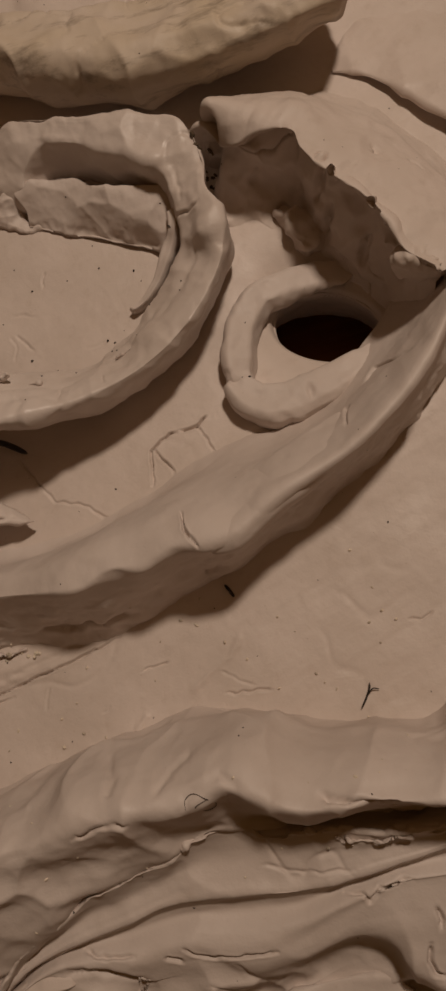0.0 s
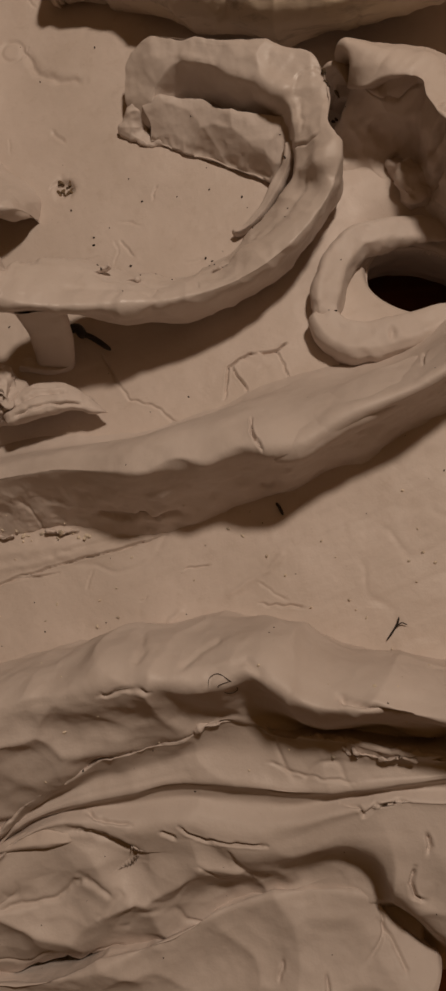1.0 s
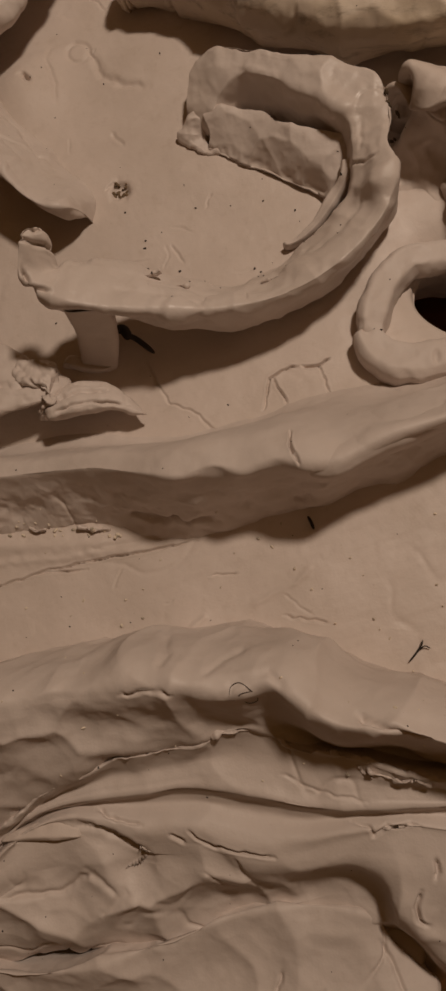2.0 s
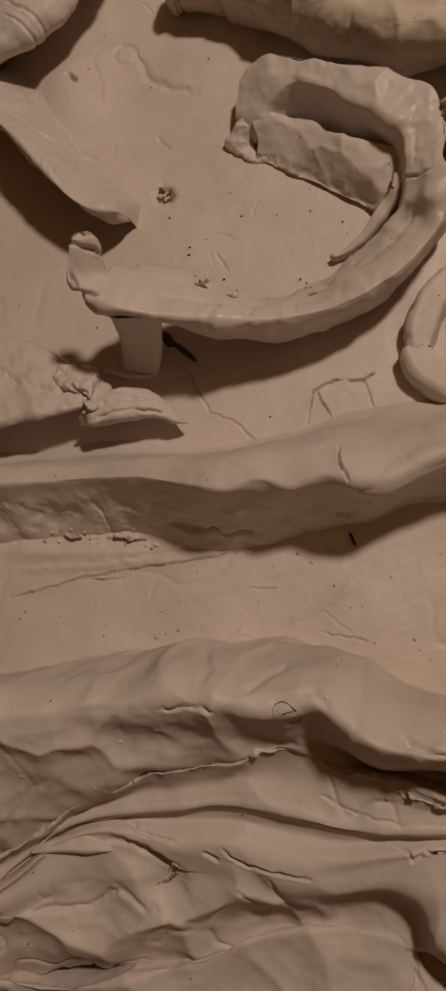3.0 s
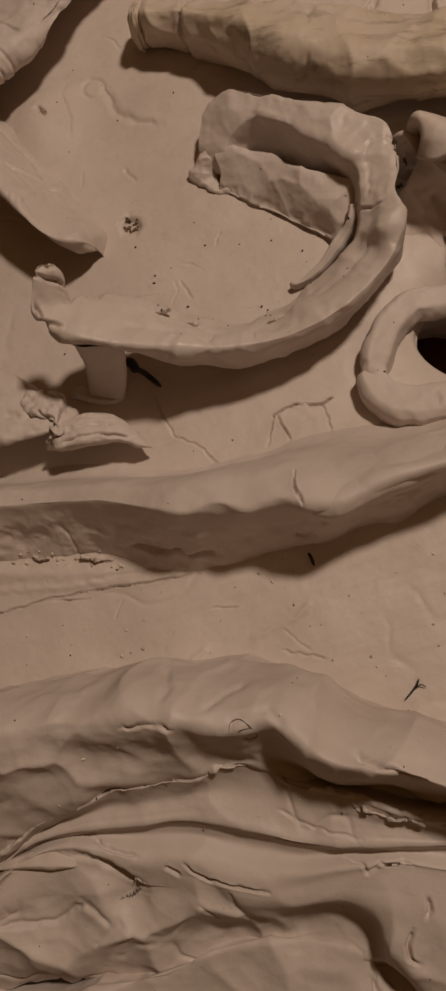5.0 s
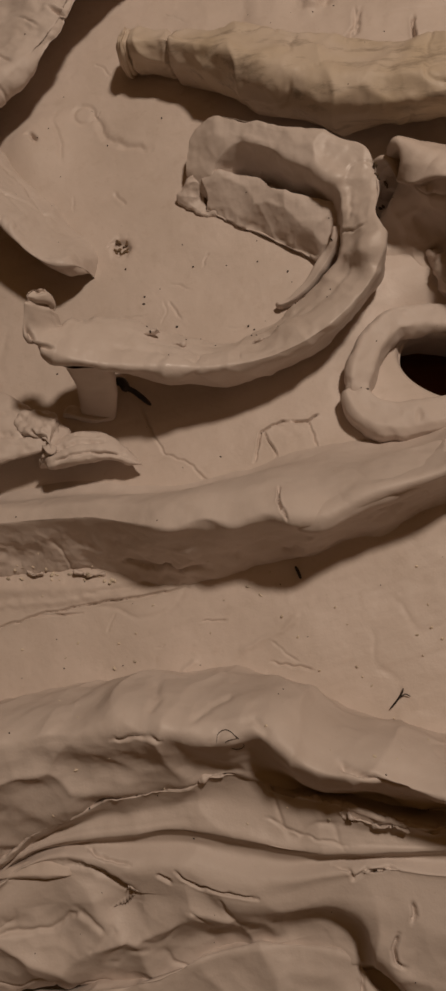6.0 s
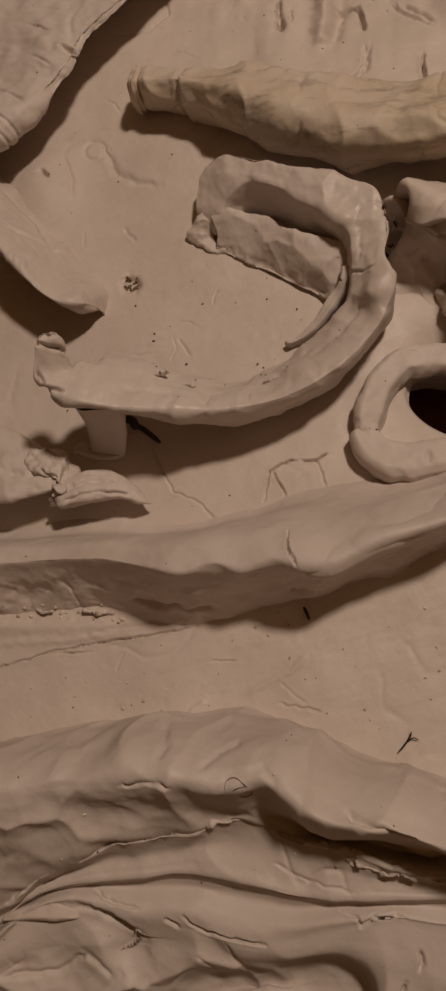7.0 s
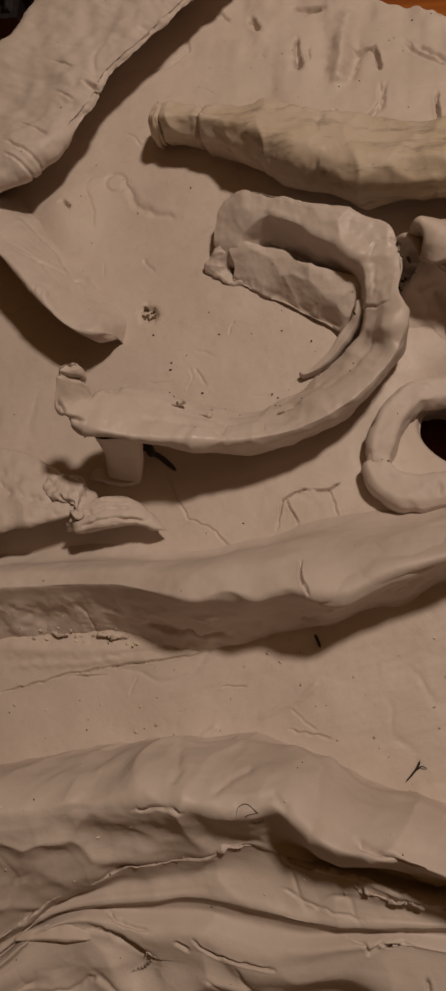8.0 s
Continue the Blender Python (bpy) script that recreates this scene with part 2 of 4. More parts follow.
def coil(stations, nu, nv, slope=0.75, tuck=0.3, blunt=0.35, crisp=0.3, lip=(0.14, 0.36), planar=0.0, round_start=True, round_end=True):
    """A closed roll of clay. Each station: plan of its far edge, plan of its overhanging edge, height of its top, height of its underside."""
    st = curve(stations, nu)
    sl = np.interp(np.linspace(0, 1, nu), np.linspace(0, 1, len(slope)), slope) if np.ndim(slope) else np.full(nu, slope)
    a, b, top, low = st[:, 0:2], st[:, 2:4], st[:, 4], st[:, 5]

    def at(f, z):
        return np.column_stack([a + (b - a) * f[:, None] if np.ndim(f) else a + (b - a) * f, z])
    h = top - low
    ring = [at(0.0, low + h * 0.45 * sl), at(0.10, low + h * sl), at(0.45, low + h * (sl + (1 - sl) * (0.6 - 0.12 * planar))), at(0.78, low + h * (sl + (1 - sl) * (1 - 0.14 * planar))),
            at(0.97, top - lip[0] * h), at(1.0, top - lip[1] * h), at(1 - tuck * 0.5, low + 0.25 * h), at(1 - tuck - 0.15, low), at(0.3, low), at(0.06, low + 0.1 * h)]
    lines = np.stack(ring, 1)
    k = lines.shape[1]
    pos = np.linspace(0, k, nv, endpoint=False)
    seg = pos.astype(int)
    t = (pos - seg)[None, :, None]
    p0, p1, p2, p3 = (lines[:, (seg + o) % k] for o in (-1, 0, 1, 2))
    grid = p1 + 0.5 * t * (p2 - p0 + t * (2 * p0 - 5 * p1 + 4 * p2 - p3 + t * (3 * (p1 - p2) + p3 - p0)))
    grid = grid * (1 - crisp) + crisp * (p1 + t * (p2 - p1))
    length = np.linalg.norm(np.diff(grid.mean(1), axis=0), axis=1)
    s = np.r_[0, np.cumsum(length)]
    reach = blunt * np.linalg.norm(b - a, axis=1).mean()
    mid = grid.mean(1, keepdims=True)
    f = np.ones(nu)
    if round_start:
        f = np.minimum(f, np.sqrt(np.clip(1 - (1 - np.clip(s / reach, 0, 1)) ** 2, 0.0004, 1)))
    if round_end:
        f = np.minimum(f, np.sqrt(np.clip(1 - (1 - np.clip((s[-1] - s) / reach, 0, 1)) ** 2, 0.0004, 1)))
    return mid + (grid - mid) * f[:, None, None]


# ---- the clay bed ----
EDGE = [(-120, -215), (41, -206), (45, -187), (50, -173), (80, -168), (140, -150), (146, 0), (140, 150), (100, 194), (76, 204), (57, 214),
        (40, 224), (29, 225), (20, 233), (1, 241), (-29, 249), (-50, 256), (-85, 250), (-115, 225), (-140, 195), (-146, 100), (-142, 0), (-132, -150), (-120, -215)]
SCRATCHES = [
    ([(-3, -11), (-1, 0), (3, 3), (8, 4)], 0.34, 2.6),
    ([(0, 0), (5, -9)], 0.3, 1.8),
    ([(9, 4), (15, 4), (18, 6)], 0.34, 2.6),
    ([(15, 4), (19, -7)], 0.3, 1.5),
    ([(-44, 10), (-39, -1), (-34, -8), (-24, -12), (-17, -20)], 0.34, 0.9),
    ([(-95, -72), (-82, -68), (-73, -65), (-58, -64)], 0.32, 1.5),
    ([(-78, -66), (-62, -62), (-40, -58), (-23, -54)], 0.3, 1.6),
    ([(-18, -65), (-9, -64)], 0.3, 0.9),
    ([(-7, -75), (3, -70), (10, -66), (14, -61)], 1.1, -0.5),
    ([(5, -77), (12, -78), (19, -79)], 0.34, 1.0),
    ([(-25, -84), (-18, -77)], 0.9, -0.5),
    ([(-2, -85), (3, -81)], 1.0, -0.6),
    ([(-73, 134), (-68, 124), (-59, 119), (-49, 117)], 1.4, 1.1),
    ([(-76, 193), (-67, 191), (-59, 194), (-53, 201), (-54, 209)], 0.7, 0.9),
    ([(-37, 51), (-32, 44)], 0.36, 0.7),
    ([(-100, -57), (-72, -56.5), (-48, -55)], 2.6, -1.1),
    ([(-95, -63), (-68, -60.5), (-38, -56)], 1.4, -0.6),
    ([(-60, -58), (-40, -54), (-24, -52)], 1.0, 0.5),
    ([(-6, 203), (-6, 195), (-4, 187)], 1.0, 2.2),
    ([(13, 205), (14, 190), (11, 178)], 3.0, -2.4),
    ([(19, 194), (26, 197), (28, 190), (29, 186)], 0.8, 2.0),
    ([(29, 178), (29, 168), (24, 160)], 0.7, 1.2),
    ([(51, 170), (52, 157)], 0.6, 1.4),
    ([(42, 152), (44, 148)], 0.7, 1.4),
    ([(38, 199), (48, 190), (55, 185)], 0.9, 1.8),
    ([(-41, 221), (-36, 216)], 0.9, 1.6),
    ([(-26, 217), (-23, 210)], 0.9, 1.8),
    ([(-4, 218), (4, 219)], 1.2, 2.0),
    ([(-71, 136), (-74, 132)], 0.3, 1.0),
    ([(-71, 132), (-74, 135)], 0.3, 1.0),
    ([(-30, 92), (-21, 90)], 0.36, 0.4),
    ([(-90, 132), (-86, 122), (-84, 112)], 0.9, 0.7),
    ([(-62, 98), (-57, 92)], 0.6, 0.6),
    ([(-98, 123), (-94, 120)], 0.8, 3.0),
    ([(-6, 192), (-4, 187)], 1.7, 3.6),
    ([(-6, 202), (-6, 195)], 0.6, 1.4),
    ([(-1, 197), (-1, 191)], 0.7, 1.3),
    ([(20, 198), (18, 190), (16, 180)], 2.6, 2.6),
    ([(16, 218), (13, 205), (11, 192), (10, 182)], 3.4, -2.2),
    ([(22, 197), (27, 195), (28, 191), (29, 186)], 0.7, 2.4),
    ([(31, 177), (30, 171), (30, 166), (26, 162), (23, 160)], 0.9, 1.4),
    ([(-27, 216), (-25, 212), (-22, 210)], 1.1, 2.4),
    ([(11, 166), (12, 161), (14, 160)], 0.6, 1.2),
    ([(51, 168), (52, 158)], 0.6, 2.2),
    ([(42, 152), (44, 148)], 0.7, 2.2),
    ([(44, 197), (51, 192), (56, 186)], 0.9, 1.6),
    ([(-9, 220), (-2, 219), (4, 219)], 1.0, 2.2),
]


chance = random.Random(12)
for _ in range(18):
    x, y = chance.choice(((chance.uniform(-85, 70), chance.uniform(-80, -52)), (chance.uniform(-60, 20), chance.uniform(35, 75)), (chance.uniform(-85, -35), chance.uniform(75, 185)), (chance.uniform(-45, 100), chance.uniform(150, 215))))
    turn, run = chance.uniform(0, 6.3), chance.uniform(1.5, 6)
    bend = turn + chance.uniform(-0.8, 0.8)
    mid = (x + run * math.cos(turn), y + run * math.sin(turn))
    SCRATCHES.append(([(x, y), mid, (mid[0] + run * math.cos(bend), mid[1] + run * math.sin(bend))], chance.uniform(0.22, 0.34), chance.choice((0.3, 0.45, 0.7))))


def inside_edge(p):
    """Distance in plan from the slab's border, minus outside it."""
    poly = np.array(EDGE, float)
    d, _ = near_line(p, poly)
    odd = np.zeros(len(p), bool)
    for (x0, y0), (x1, y1) in zip(poly[:-1], poly[1:]):
        if y0 != y1:
            odd ^= ((y0 > p[:, 1]) != (y1 > p[:, 1])) & (p[:, 0] < (x1 - x0) * (p[:, 1] - y0) / (y1 - y0) + x0)
    return np.where(odd, d, -d)


def bed_height(p):
    z = lumps(p, ((60, 0.9), (22, 0.45), (7, 0.14), (2.2, 0.05)), 3)
    top = np.clip((p[:, 1] - 150) / 30, 0, 1) * np.clip((p[:, 0] + 60) / 30, 0, 1)
    z = z + top * lumps(p * (1, 0.55, 1), ((14, 2.3), (5, 0.6)), 13)
    a = p[:, 0] * 0.94 + p[:, 1] * 0.34
    b = p[:, 1] * 0.94 - p[:, 0] * 0.34
    z = z + lumps(np.column_stack([a * 0.12, b, 0 * a]), ((4.5, 0.16), (1.6, 0.05)), 19) + creases(p, 34, 0.25, 17)
    hx, hy = p[:, 0] - 62.2, p[:, 1] - 27.4
    across, aside = 0.9 * hx - 0.43 * hy, 0.43 * hx + 0.9 * hy
    z = z - 7 * np.exp(-((across / 25) ** 2 + ((aside - 4) / 19) ** 2) ** 2)
    z = z - 6 / (1 + ((across / 17.5) ** 2 + (aside / 12) ** 2) ** 20)
    z = z - 13 * (0.5 - 0.5 * np.cos(np.pi * np.clip((-118 - p[:, 1]) / 30, 0, 1)))
    z = z + 6 * np.exp(-(((p[:, 0] + 98) / 13) ** 2 + ((p[:, 1] - 118) / 16) ** 2))
    z = z + 6 * np.exp(-(((p[:, 0] + 95) / 25) ** 2 + ((p[:, 1] + 2) / 13) ** 2))
    ring = np.hypot(p[:, 0] + 78, p[:, 1] - 135)
    z = z - 0.7 * np.exp(-((ring - 4.2) / 0.9) ** 2)
    pit = np.hypot(p[:, 0] + 57, (p[:, 1] - 74) * 0.9) + 0.8 * value_noise(p, 2.0, 5)
    z = z - 2.6 / (1 + (pit / 3.2) ** 6) + 0.15 * np.exp(-((pit - 5) / 1.8) ** 2)
    for k, (pts, wide, deep) in enumerate(SCRATCHES):
        z = z + groove(p, pts, wide, deep, 20 + k)
    return z


def clay_bed():
    xs = np.arange(-152, 152, 0.42)
    ys = np.concatenate([np.arange(a, b, h) for a, b, h in ((-220, -86, 0.7), (-86, -44, 0.33), (-44, -22, 0.7), (-22, 12, 0.33), (12, 262, 0.5))])
    gx, gy = np.meshgrid(xs, ys, indexing="ij")
    p = np.column_stack([gx.ravel(), gy.ravel(), np.zeros(gx.size)])
    d = inside_edge(p + lumps(p, ((14, 2.0), (4, 0.8)), 9)[:, None] * (1, 1, 0))
    z = bed_height(p)
    hx, hy = p[:, 0] - 62.2, p[:, 1] - 27.4
    hole = ((0.9 * hx - 0.43 * hy) / 17.5) ** 2 + ((0.43 * hx + 0.9 * hy) / 12) ** 2
    z = z - 58 * (1 - np.sqrt(np.clip(1 - (1 - np.clip(d / 6, 0, 1)) ** 2, 0, 1)))
    p[:, 2] = z
    ob = sheet("ground", p.reshape(len(xs), len(ys), 3), CLAY, keep=((d > -0.8) & (hole > 0.95)).reshape(len(xs), len(ys)))
    return tagged(ob, "pale grey modelling clay slab pressed flat on the table", "clay slab", kind="structure")


bed = clay_bed()


def hole_wall():
    """The collar of clay that lines the hole through the slab."""
    a = np.linspace(0, 2 * np.pi, 160, endpoint=False)
    rings = [(1.07, -9.6), (1.02, -8.4), (0.99, -9.4), (1.03, -12), (1.2, -22), (1.5, -40)]
    r = curve(rings, 40)
    u, v = 17.5 * r[:, :1] * np.cos(a), 12 * r[:, :1] * np.sin(a)
    g = np.stack([62.2 + 0.9 * u + 0.43 * v, 27.4 - 0.43 * u + 0.9 * v, r[:, 1:] + 0 * u], -1)
    ob = sheet("hole_wall", worked(g, True, ((9, 0.8), (4, 0.4)), 23), CLAY, wrap=True)
    ob.parent = bed


hole_wall()


def block(name, lo, hi, material, bevel=0.0):
    """A box from corner to corner, in metres."""
    bm = bmesh.new()
    size = [b - a for a, b in zip(lo, hi)]
    bmesh.ops.create_cube(bm, size=1.0, matrix=Matrix.Translation([(a + b) / 2 for a, b in zip(lo, hi)]) @ Matrix.Diagonal((*size, 1)))
    if bevel:
        bmesh.ops.bevel(bm, geom=bm.edges[:], offset=bevel, segments=2, affect="EDGES")
    me = bpy.data.meshes.new(name)
    bm.to_mesh(me)
    bm.free()
    me.materials.append(material)
    return new(name, me)


table = tagged(block("table", (-0.8, -0.55, -0.098), (0.8, 0.65, -0.058), WOOD, 0.004), "orange varnished wooden table under the clay", "table", kind="structure")
for x in (-0.74, 0.68):
    for y in (-0.49, 0.53):
        leg = block("leg", (x, y, -0.8), (x + 0.06, y + 0.06, -0.098), WOOD, 0.003)
        leg.parent = table
# unseen room added round the table; its brown sets the warm bounce in shadows
WALL = plain("brown_bounce_surface", (0.27, 0.17, 0.062), 0.8, 6.0, 0.12)
tagged(block("floor", (-1.7, -1.5, -0.9), (1.7, 1.9, -0.8), WALL), "unseen brown floor that bounces warm light", "floor", kind="structure")
tagged(block("ceiling", (-1.7, -1.5, 1.7), (1.7, 1.9, 1.8), WALL), "unseen brown ceiling that bounces warm light", "ceiling", kind="structure")
for name, lo, hi in (("wall_north", (-1.6, 1.8, -0.8), (1.6, 1.9, 1.7)), ("wall_south", (-1.6, -1.5, -0.8), (1.6, -1.4, 1.7)), ("wall_west", (-1.7, -1.5, -0.8), (-1.6, 1.9, 1.7)), ("wall_east", (1.6, -1.5, -0.8), (1.7, 1.9, 1.7))):
    tagged(block(name, lo, hi, WALL), "unseen brown wall that bounces warm light", "wall", kind="structure")

# ---- the middle ridge ----
MID_BACK = [(-135, -30, 4), (-100, -27, 4), (-72, -24, 4), (-43, -23, 4), (-21, -21, 4), (-4, -17, 4), (11, -12, 4), (27, -8, 4), (45, -4, 4), (58, 0, 4), (74, 12, 4), (86, 24, 4), (96, 34, 6)]
MID_FRONT = [(-140, -41, 17), (-90, -39, 18), (-68, -37.5, 20), (-50, -37.5, 24), (-35, -40.3, 28), (-23, -42, 31), (-12, -39, 31), (-5, -41, 32), (6, -38, 33), (14, -40, 33), (23, -39, 32), (33, -33, 31), (43, -29, 31), (57, -24, 31), (70, -16, 30), (84, -4, 29), (97, 14, 28)]
MID_FOOT = [(-135, -54, 1), (-96, -52, 1), (-73, -50, 1), (-53, -49, 1), (-40, -51, 1), (-23, -52, 1), (-8, -49, 1), (12, -43, 1), (32, -36, 1), (55, -26, 1), (77, -13, 1), (98, 6, 1), (108, 22, 1)]


def blend(a, b, f, z, n=26):
    a, b = curve(a, n), curve(b, n)
    c = a + (b - a) * f
    c[:, 2] = z if np.ndim(z) == 0 else z
    return [tuple(v) for v in c]


def middle_ridge():
    high = curve(MID_FRONT, 26)[:, 2]
    gentle = 1 / (1 + np.exp(-(np.arange(26) - 15) * 0.9))
    hollow = 1 / (1 + np.exp((np.arange(26) - 9) * 1.2))
    rails = [shift(MID_BACK, 0, 7, z=-2), MID_BACK, blend(MID_BACK, MID_FRONT, 0.22, high * (0.6 - 0.28 * gentle)), blend(MID_BACK, MID_FRONT, 0.5, high * (0.92 - 0.25 * gentle)), blend(MID_BACK, MID_FRONT, 0.85, high * 1.01), MID_FRONT,
             blend(MID_FRONT, MID_FOOT, 0.2, high * (0.84 - 0.06 * hollow)), blend(MID_FRONT, MID_FOOT, 0.55, high * 0.42), MID_FOOT, shift(MID_FOOT, 0, -3, z=-4)]
    g = worked(loft(rails, 900, 170), False, ((26, 1.0), (9, 0.45), (3, 0.12)), 11,
               marks=[([(8.6, -28.2), (8.4, -31.4), (9.6, -35.2), (11.8, -38.6)], 0.3, 2.4), ([(-45, -47), (-36, -48.5), (-25, -49), (-14, -48)], 0.5, 1.4), ([(8, -42), (14, -41)], 0.4, 1.0), ([(60, -6), (57, -14)], 0.4, 0.9), ([(67, 0), (71, 4), (75, 2), (80, 2)], 0.45, 1.4)],
               presses=[(-40, -33, 9, 0.8), (14, -33, 7, -1.3), (30, -27, 9, -0.8), (-75, -33, 10, 0.6)])
    face = np.clip((np.linspace(0, 1, 170) - 0.58) * 8, 0, 1)[None, :, None]
    g = worked(g, False, ((11, 1.1), (4.5, 0.5), (1.8, 0.18)), 15, folds=(22, 0.4), thumbs=((9, 0.8),), taper=face)
    return tagged(sheet("clay_ridge", g, CLAY_PALE), "long raised clay ridge with steep shaded front, joined from two pieces", "clay ridge")


ridge = middle_ridge()

# ---- the lower roll and the folds under it ----
ROLL_BACK = [(-125, -103, 15), (-110, -100, 15), (-80, -95, 15), (-61, -91, 15), (-49, -88, 15), (-42, -85, 15), (-33, -83, 15), (-18, -83, 15), (-1, -83, 15), (10, -84, 15), (21, -88, 15), (31, -92, 15), (40, -94, 15), (50, -96, 15), (60, -98, 15), (67, -94, 15), (75, -92, 15), (100, -94, 15)]
ROLL_FRONT = [(-120, -117, 36), (-95, -113, 37), (-68, -108, 37), (-51, -104, 37), (-34, -102, 37), (-19, -100, 37), (-11, -102, 37), (-2, -102, 37), (5, -100, 37), (10, -102, 37), (15, -105, 37), (21, -108, 37), (30, -109, 37), (38, -109, 37), (53, -112, 37), (64, -113, 37), (100, -112, 37)]
FACE = [(-120, -133, 28), (-96, -127, 29), (-70, -119, 29), (-53, -113.5, 29), (-36, -110, 28.5), (-21, -107.5, 28), (-12, -108, 26), (-3, -108, 24), (4, -107, 23), (11, -109, 18), (18, -111, 14), (25, -112, 12), (35, -112, 11), (50, -114, 10), (64, -114, 10), (100, -113, 10)]
LIP_1 = [(-120, -166, 11), (-98, -154, 12), (-71, -139, 14), (-62, -131, 16), (-55, -127, 17.5), (-48, -124, 18.5), (-38, -119, 20), (-31, -118, 20), (-24, -116, 20), (-16, -115, 20), (-11, -112, 20), (-3, -110, 20), (4, -111, 19), (11, -114, 18), (20, -115, 18), (28, -116, 18), (35, -118, 18), (49, -120, 18), (62, -120, 18), (100, -118, 18)]
LIP_2 = [(-125, -182, 6), (-100, -166, 7), (-74, -145, 9), (-67, -138, 10.5), (-58, -134, 11.5), (-47, -131, 12.5), (-30, -128, 13.5), (-20, -126, 14), (-7, -126, 14), (1, -127, 14), (12, -129, 14), (25, -129, 13), (35, -128, 13), (50, -127, 13), (64, -125, 13), (100, -124, 13)]
LIP_3 = [(-125, -184, 8), (-100, -168, 10), (-74, -150, 10), (-67, -143, 10), (-56, -138, 11), (-47, -137, 12), (-37, -138, 12), (-30, -139, 12), (-21, -138, 12), (-16, -138, 12), (-8, -141, 12), (2, -142, 12), (12, -141, 11), (22, -138, 11), (31, -136, 11), (39, -134, 11), (50, -135, 11), (100, -137, 10)]
SHELF = [(-120, -178, 3), (-93, -163, 4), (-74, -157, 5), (-55, -153, 7), (-30, -150, 7), (-16, -150, 6), (-2, -152, 3), (7, -156, -3), (14, -154, -2), (21, -151, 0), (33, -150, 2), (40, -157, 3), (46, -165, 3), (56, -170, 2), (100, -176, 1)]
VALLEY = [(-120, -194, 0), (-93, -181, 0), (-75, -174, 0), (-56, -170, 0), (-38, -167, 0), (-19, -168, -4), (-6, -163, -6.5), (5, -162, -5.5), (20, -161.5, -5.5), (30, -162, -7), (36, -165, -12), (42, -170, -16), (50, -176, -17), (58, -178, -17), (100, -184, -17)]


def lower_roll():
    foot = curve(LIP_1, 26)
    foot[:, 2] = np.minimum(curve(FACE, 26)[:, 2] - 1, foot[:, 2] - 1.2)
    rails = [shift(ROLL_BACK, 0, 3, z=-4), shift(ROLL_BACK, 0, 1, dz=-8), ROLL_BACK, blend(ROLL_BACK, ROLL_FRONT, 0.28, 29), blend(ROLL_BACK, ROLL_FRONT, 0.65, 36.5), ROLL_FRONT,
             FACE, [tuple(v) for v in foot], [(x, y + 4, -2) for x, y, _ in foot]]
    g = worked(loft(rails, 640, 150), False, ((24, 1.0), (8, 0.35), (2.5, 0.08)), 31, folds=(40, 0.3), thumbs=((17, 3.6), (9, 0.5)),
               marks=[([(27.4, -103.6), (32, -106), (38, -108), (44, -109.4)], 0.7, 2.2), ([(-34, -102.5), (-29, -100.7), (-24, -100.3), (-20, -100.5)], 0.4, 1.0), ([(-13, -96), (-8, -91), (-2, -88)], 0.9, 0.6), ([(-27, -84), (-23, -90), (-24, -94)], 1.2, 0.7), ([(-7, -101), (-2, -97), (5, -95), (10, -99)], 0.8, 0.6)],
               presses=[(4, -101, 5, 0.8), (-44, -93, 8, 1.6), (-14, -92, 7, 1.0), (20, -98, 8, 1.0)])
    face = np.clip((np.linspace(0, 1, 150) - 0.5) * 8, 0, 1)[None, :, None]
    g = worked(g, False, ((14, 1.0), (5, 0.2), (1.8, 0.06)), 35, folds=(20, 0.5), thumbs=((20, 2.4),), taper=face)
    return tagged(sheet("clay_roll", g, CLAY_PALE), "thick finger-pressed clay roll arching along the slab", "clay roll")


def fold_one():
    dip = curve(LIP_2, 26)[:, 2]
    rails = [shift(LIP_1, 0, 3.5, dz=-10), shift(LIP_1, 0, 0.7, dz=-0.3), shift(LIP_1, 0, 0, dz=0.5), shift(LIP_1, 0, -0.7, dz=-0.7), blend(LIP_1, LIP_2, 0.4, dip + 1.2), blend(LIP_1, LIP_2, 0.75, dip + 0.8), shift(LIP_2, 0, 0.8, dz=1.0), shift(LIP_2, 0, -0.2, dz=0.5), shift(LIP_2, 0, 0.8, dz=-1.0), shift(LIP_2, 0, 4, z=4)]
    g = worked(ragged(ragged(loft(rails, 760, 120), 0.3, 0.03, 0.9, 5, 43), 0.8, 0.03, 0.5, 4, 44), False, ((20, 0.6), (6, 0.2), (2, 0.06)), 41, folds=(26, 0.5), thumbs=((18, 1.6),),
               marks=[([(6, -121), (12, -123.5), (22, -126), (30, -127)], 0.35, 0.5)])
    return tagged(sheet("clay_fold", g, CLAY_PALE), "smeared clay fold with a torn thin lip", "clay fold", "folds under the roll")


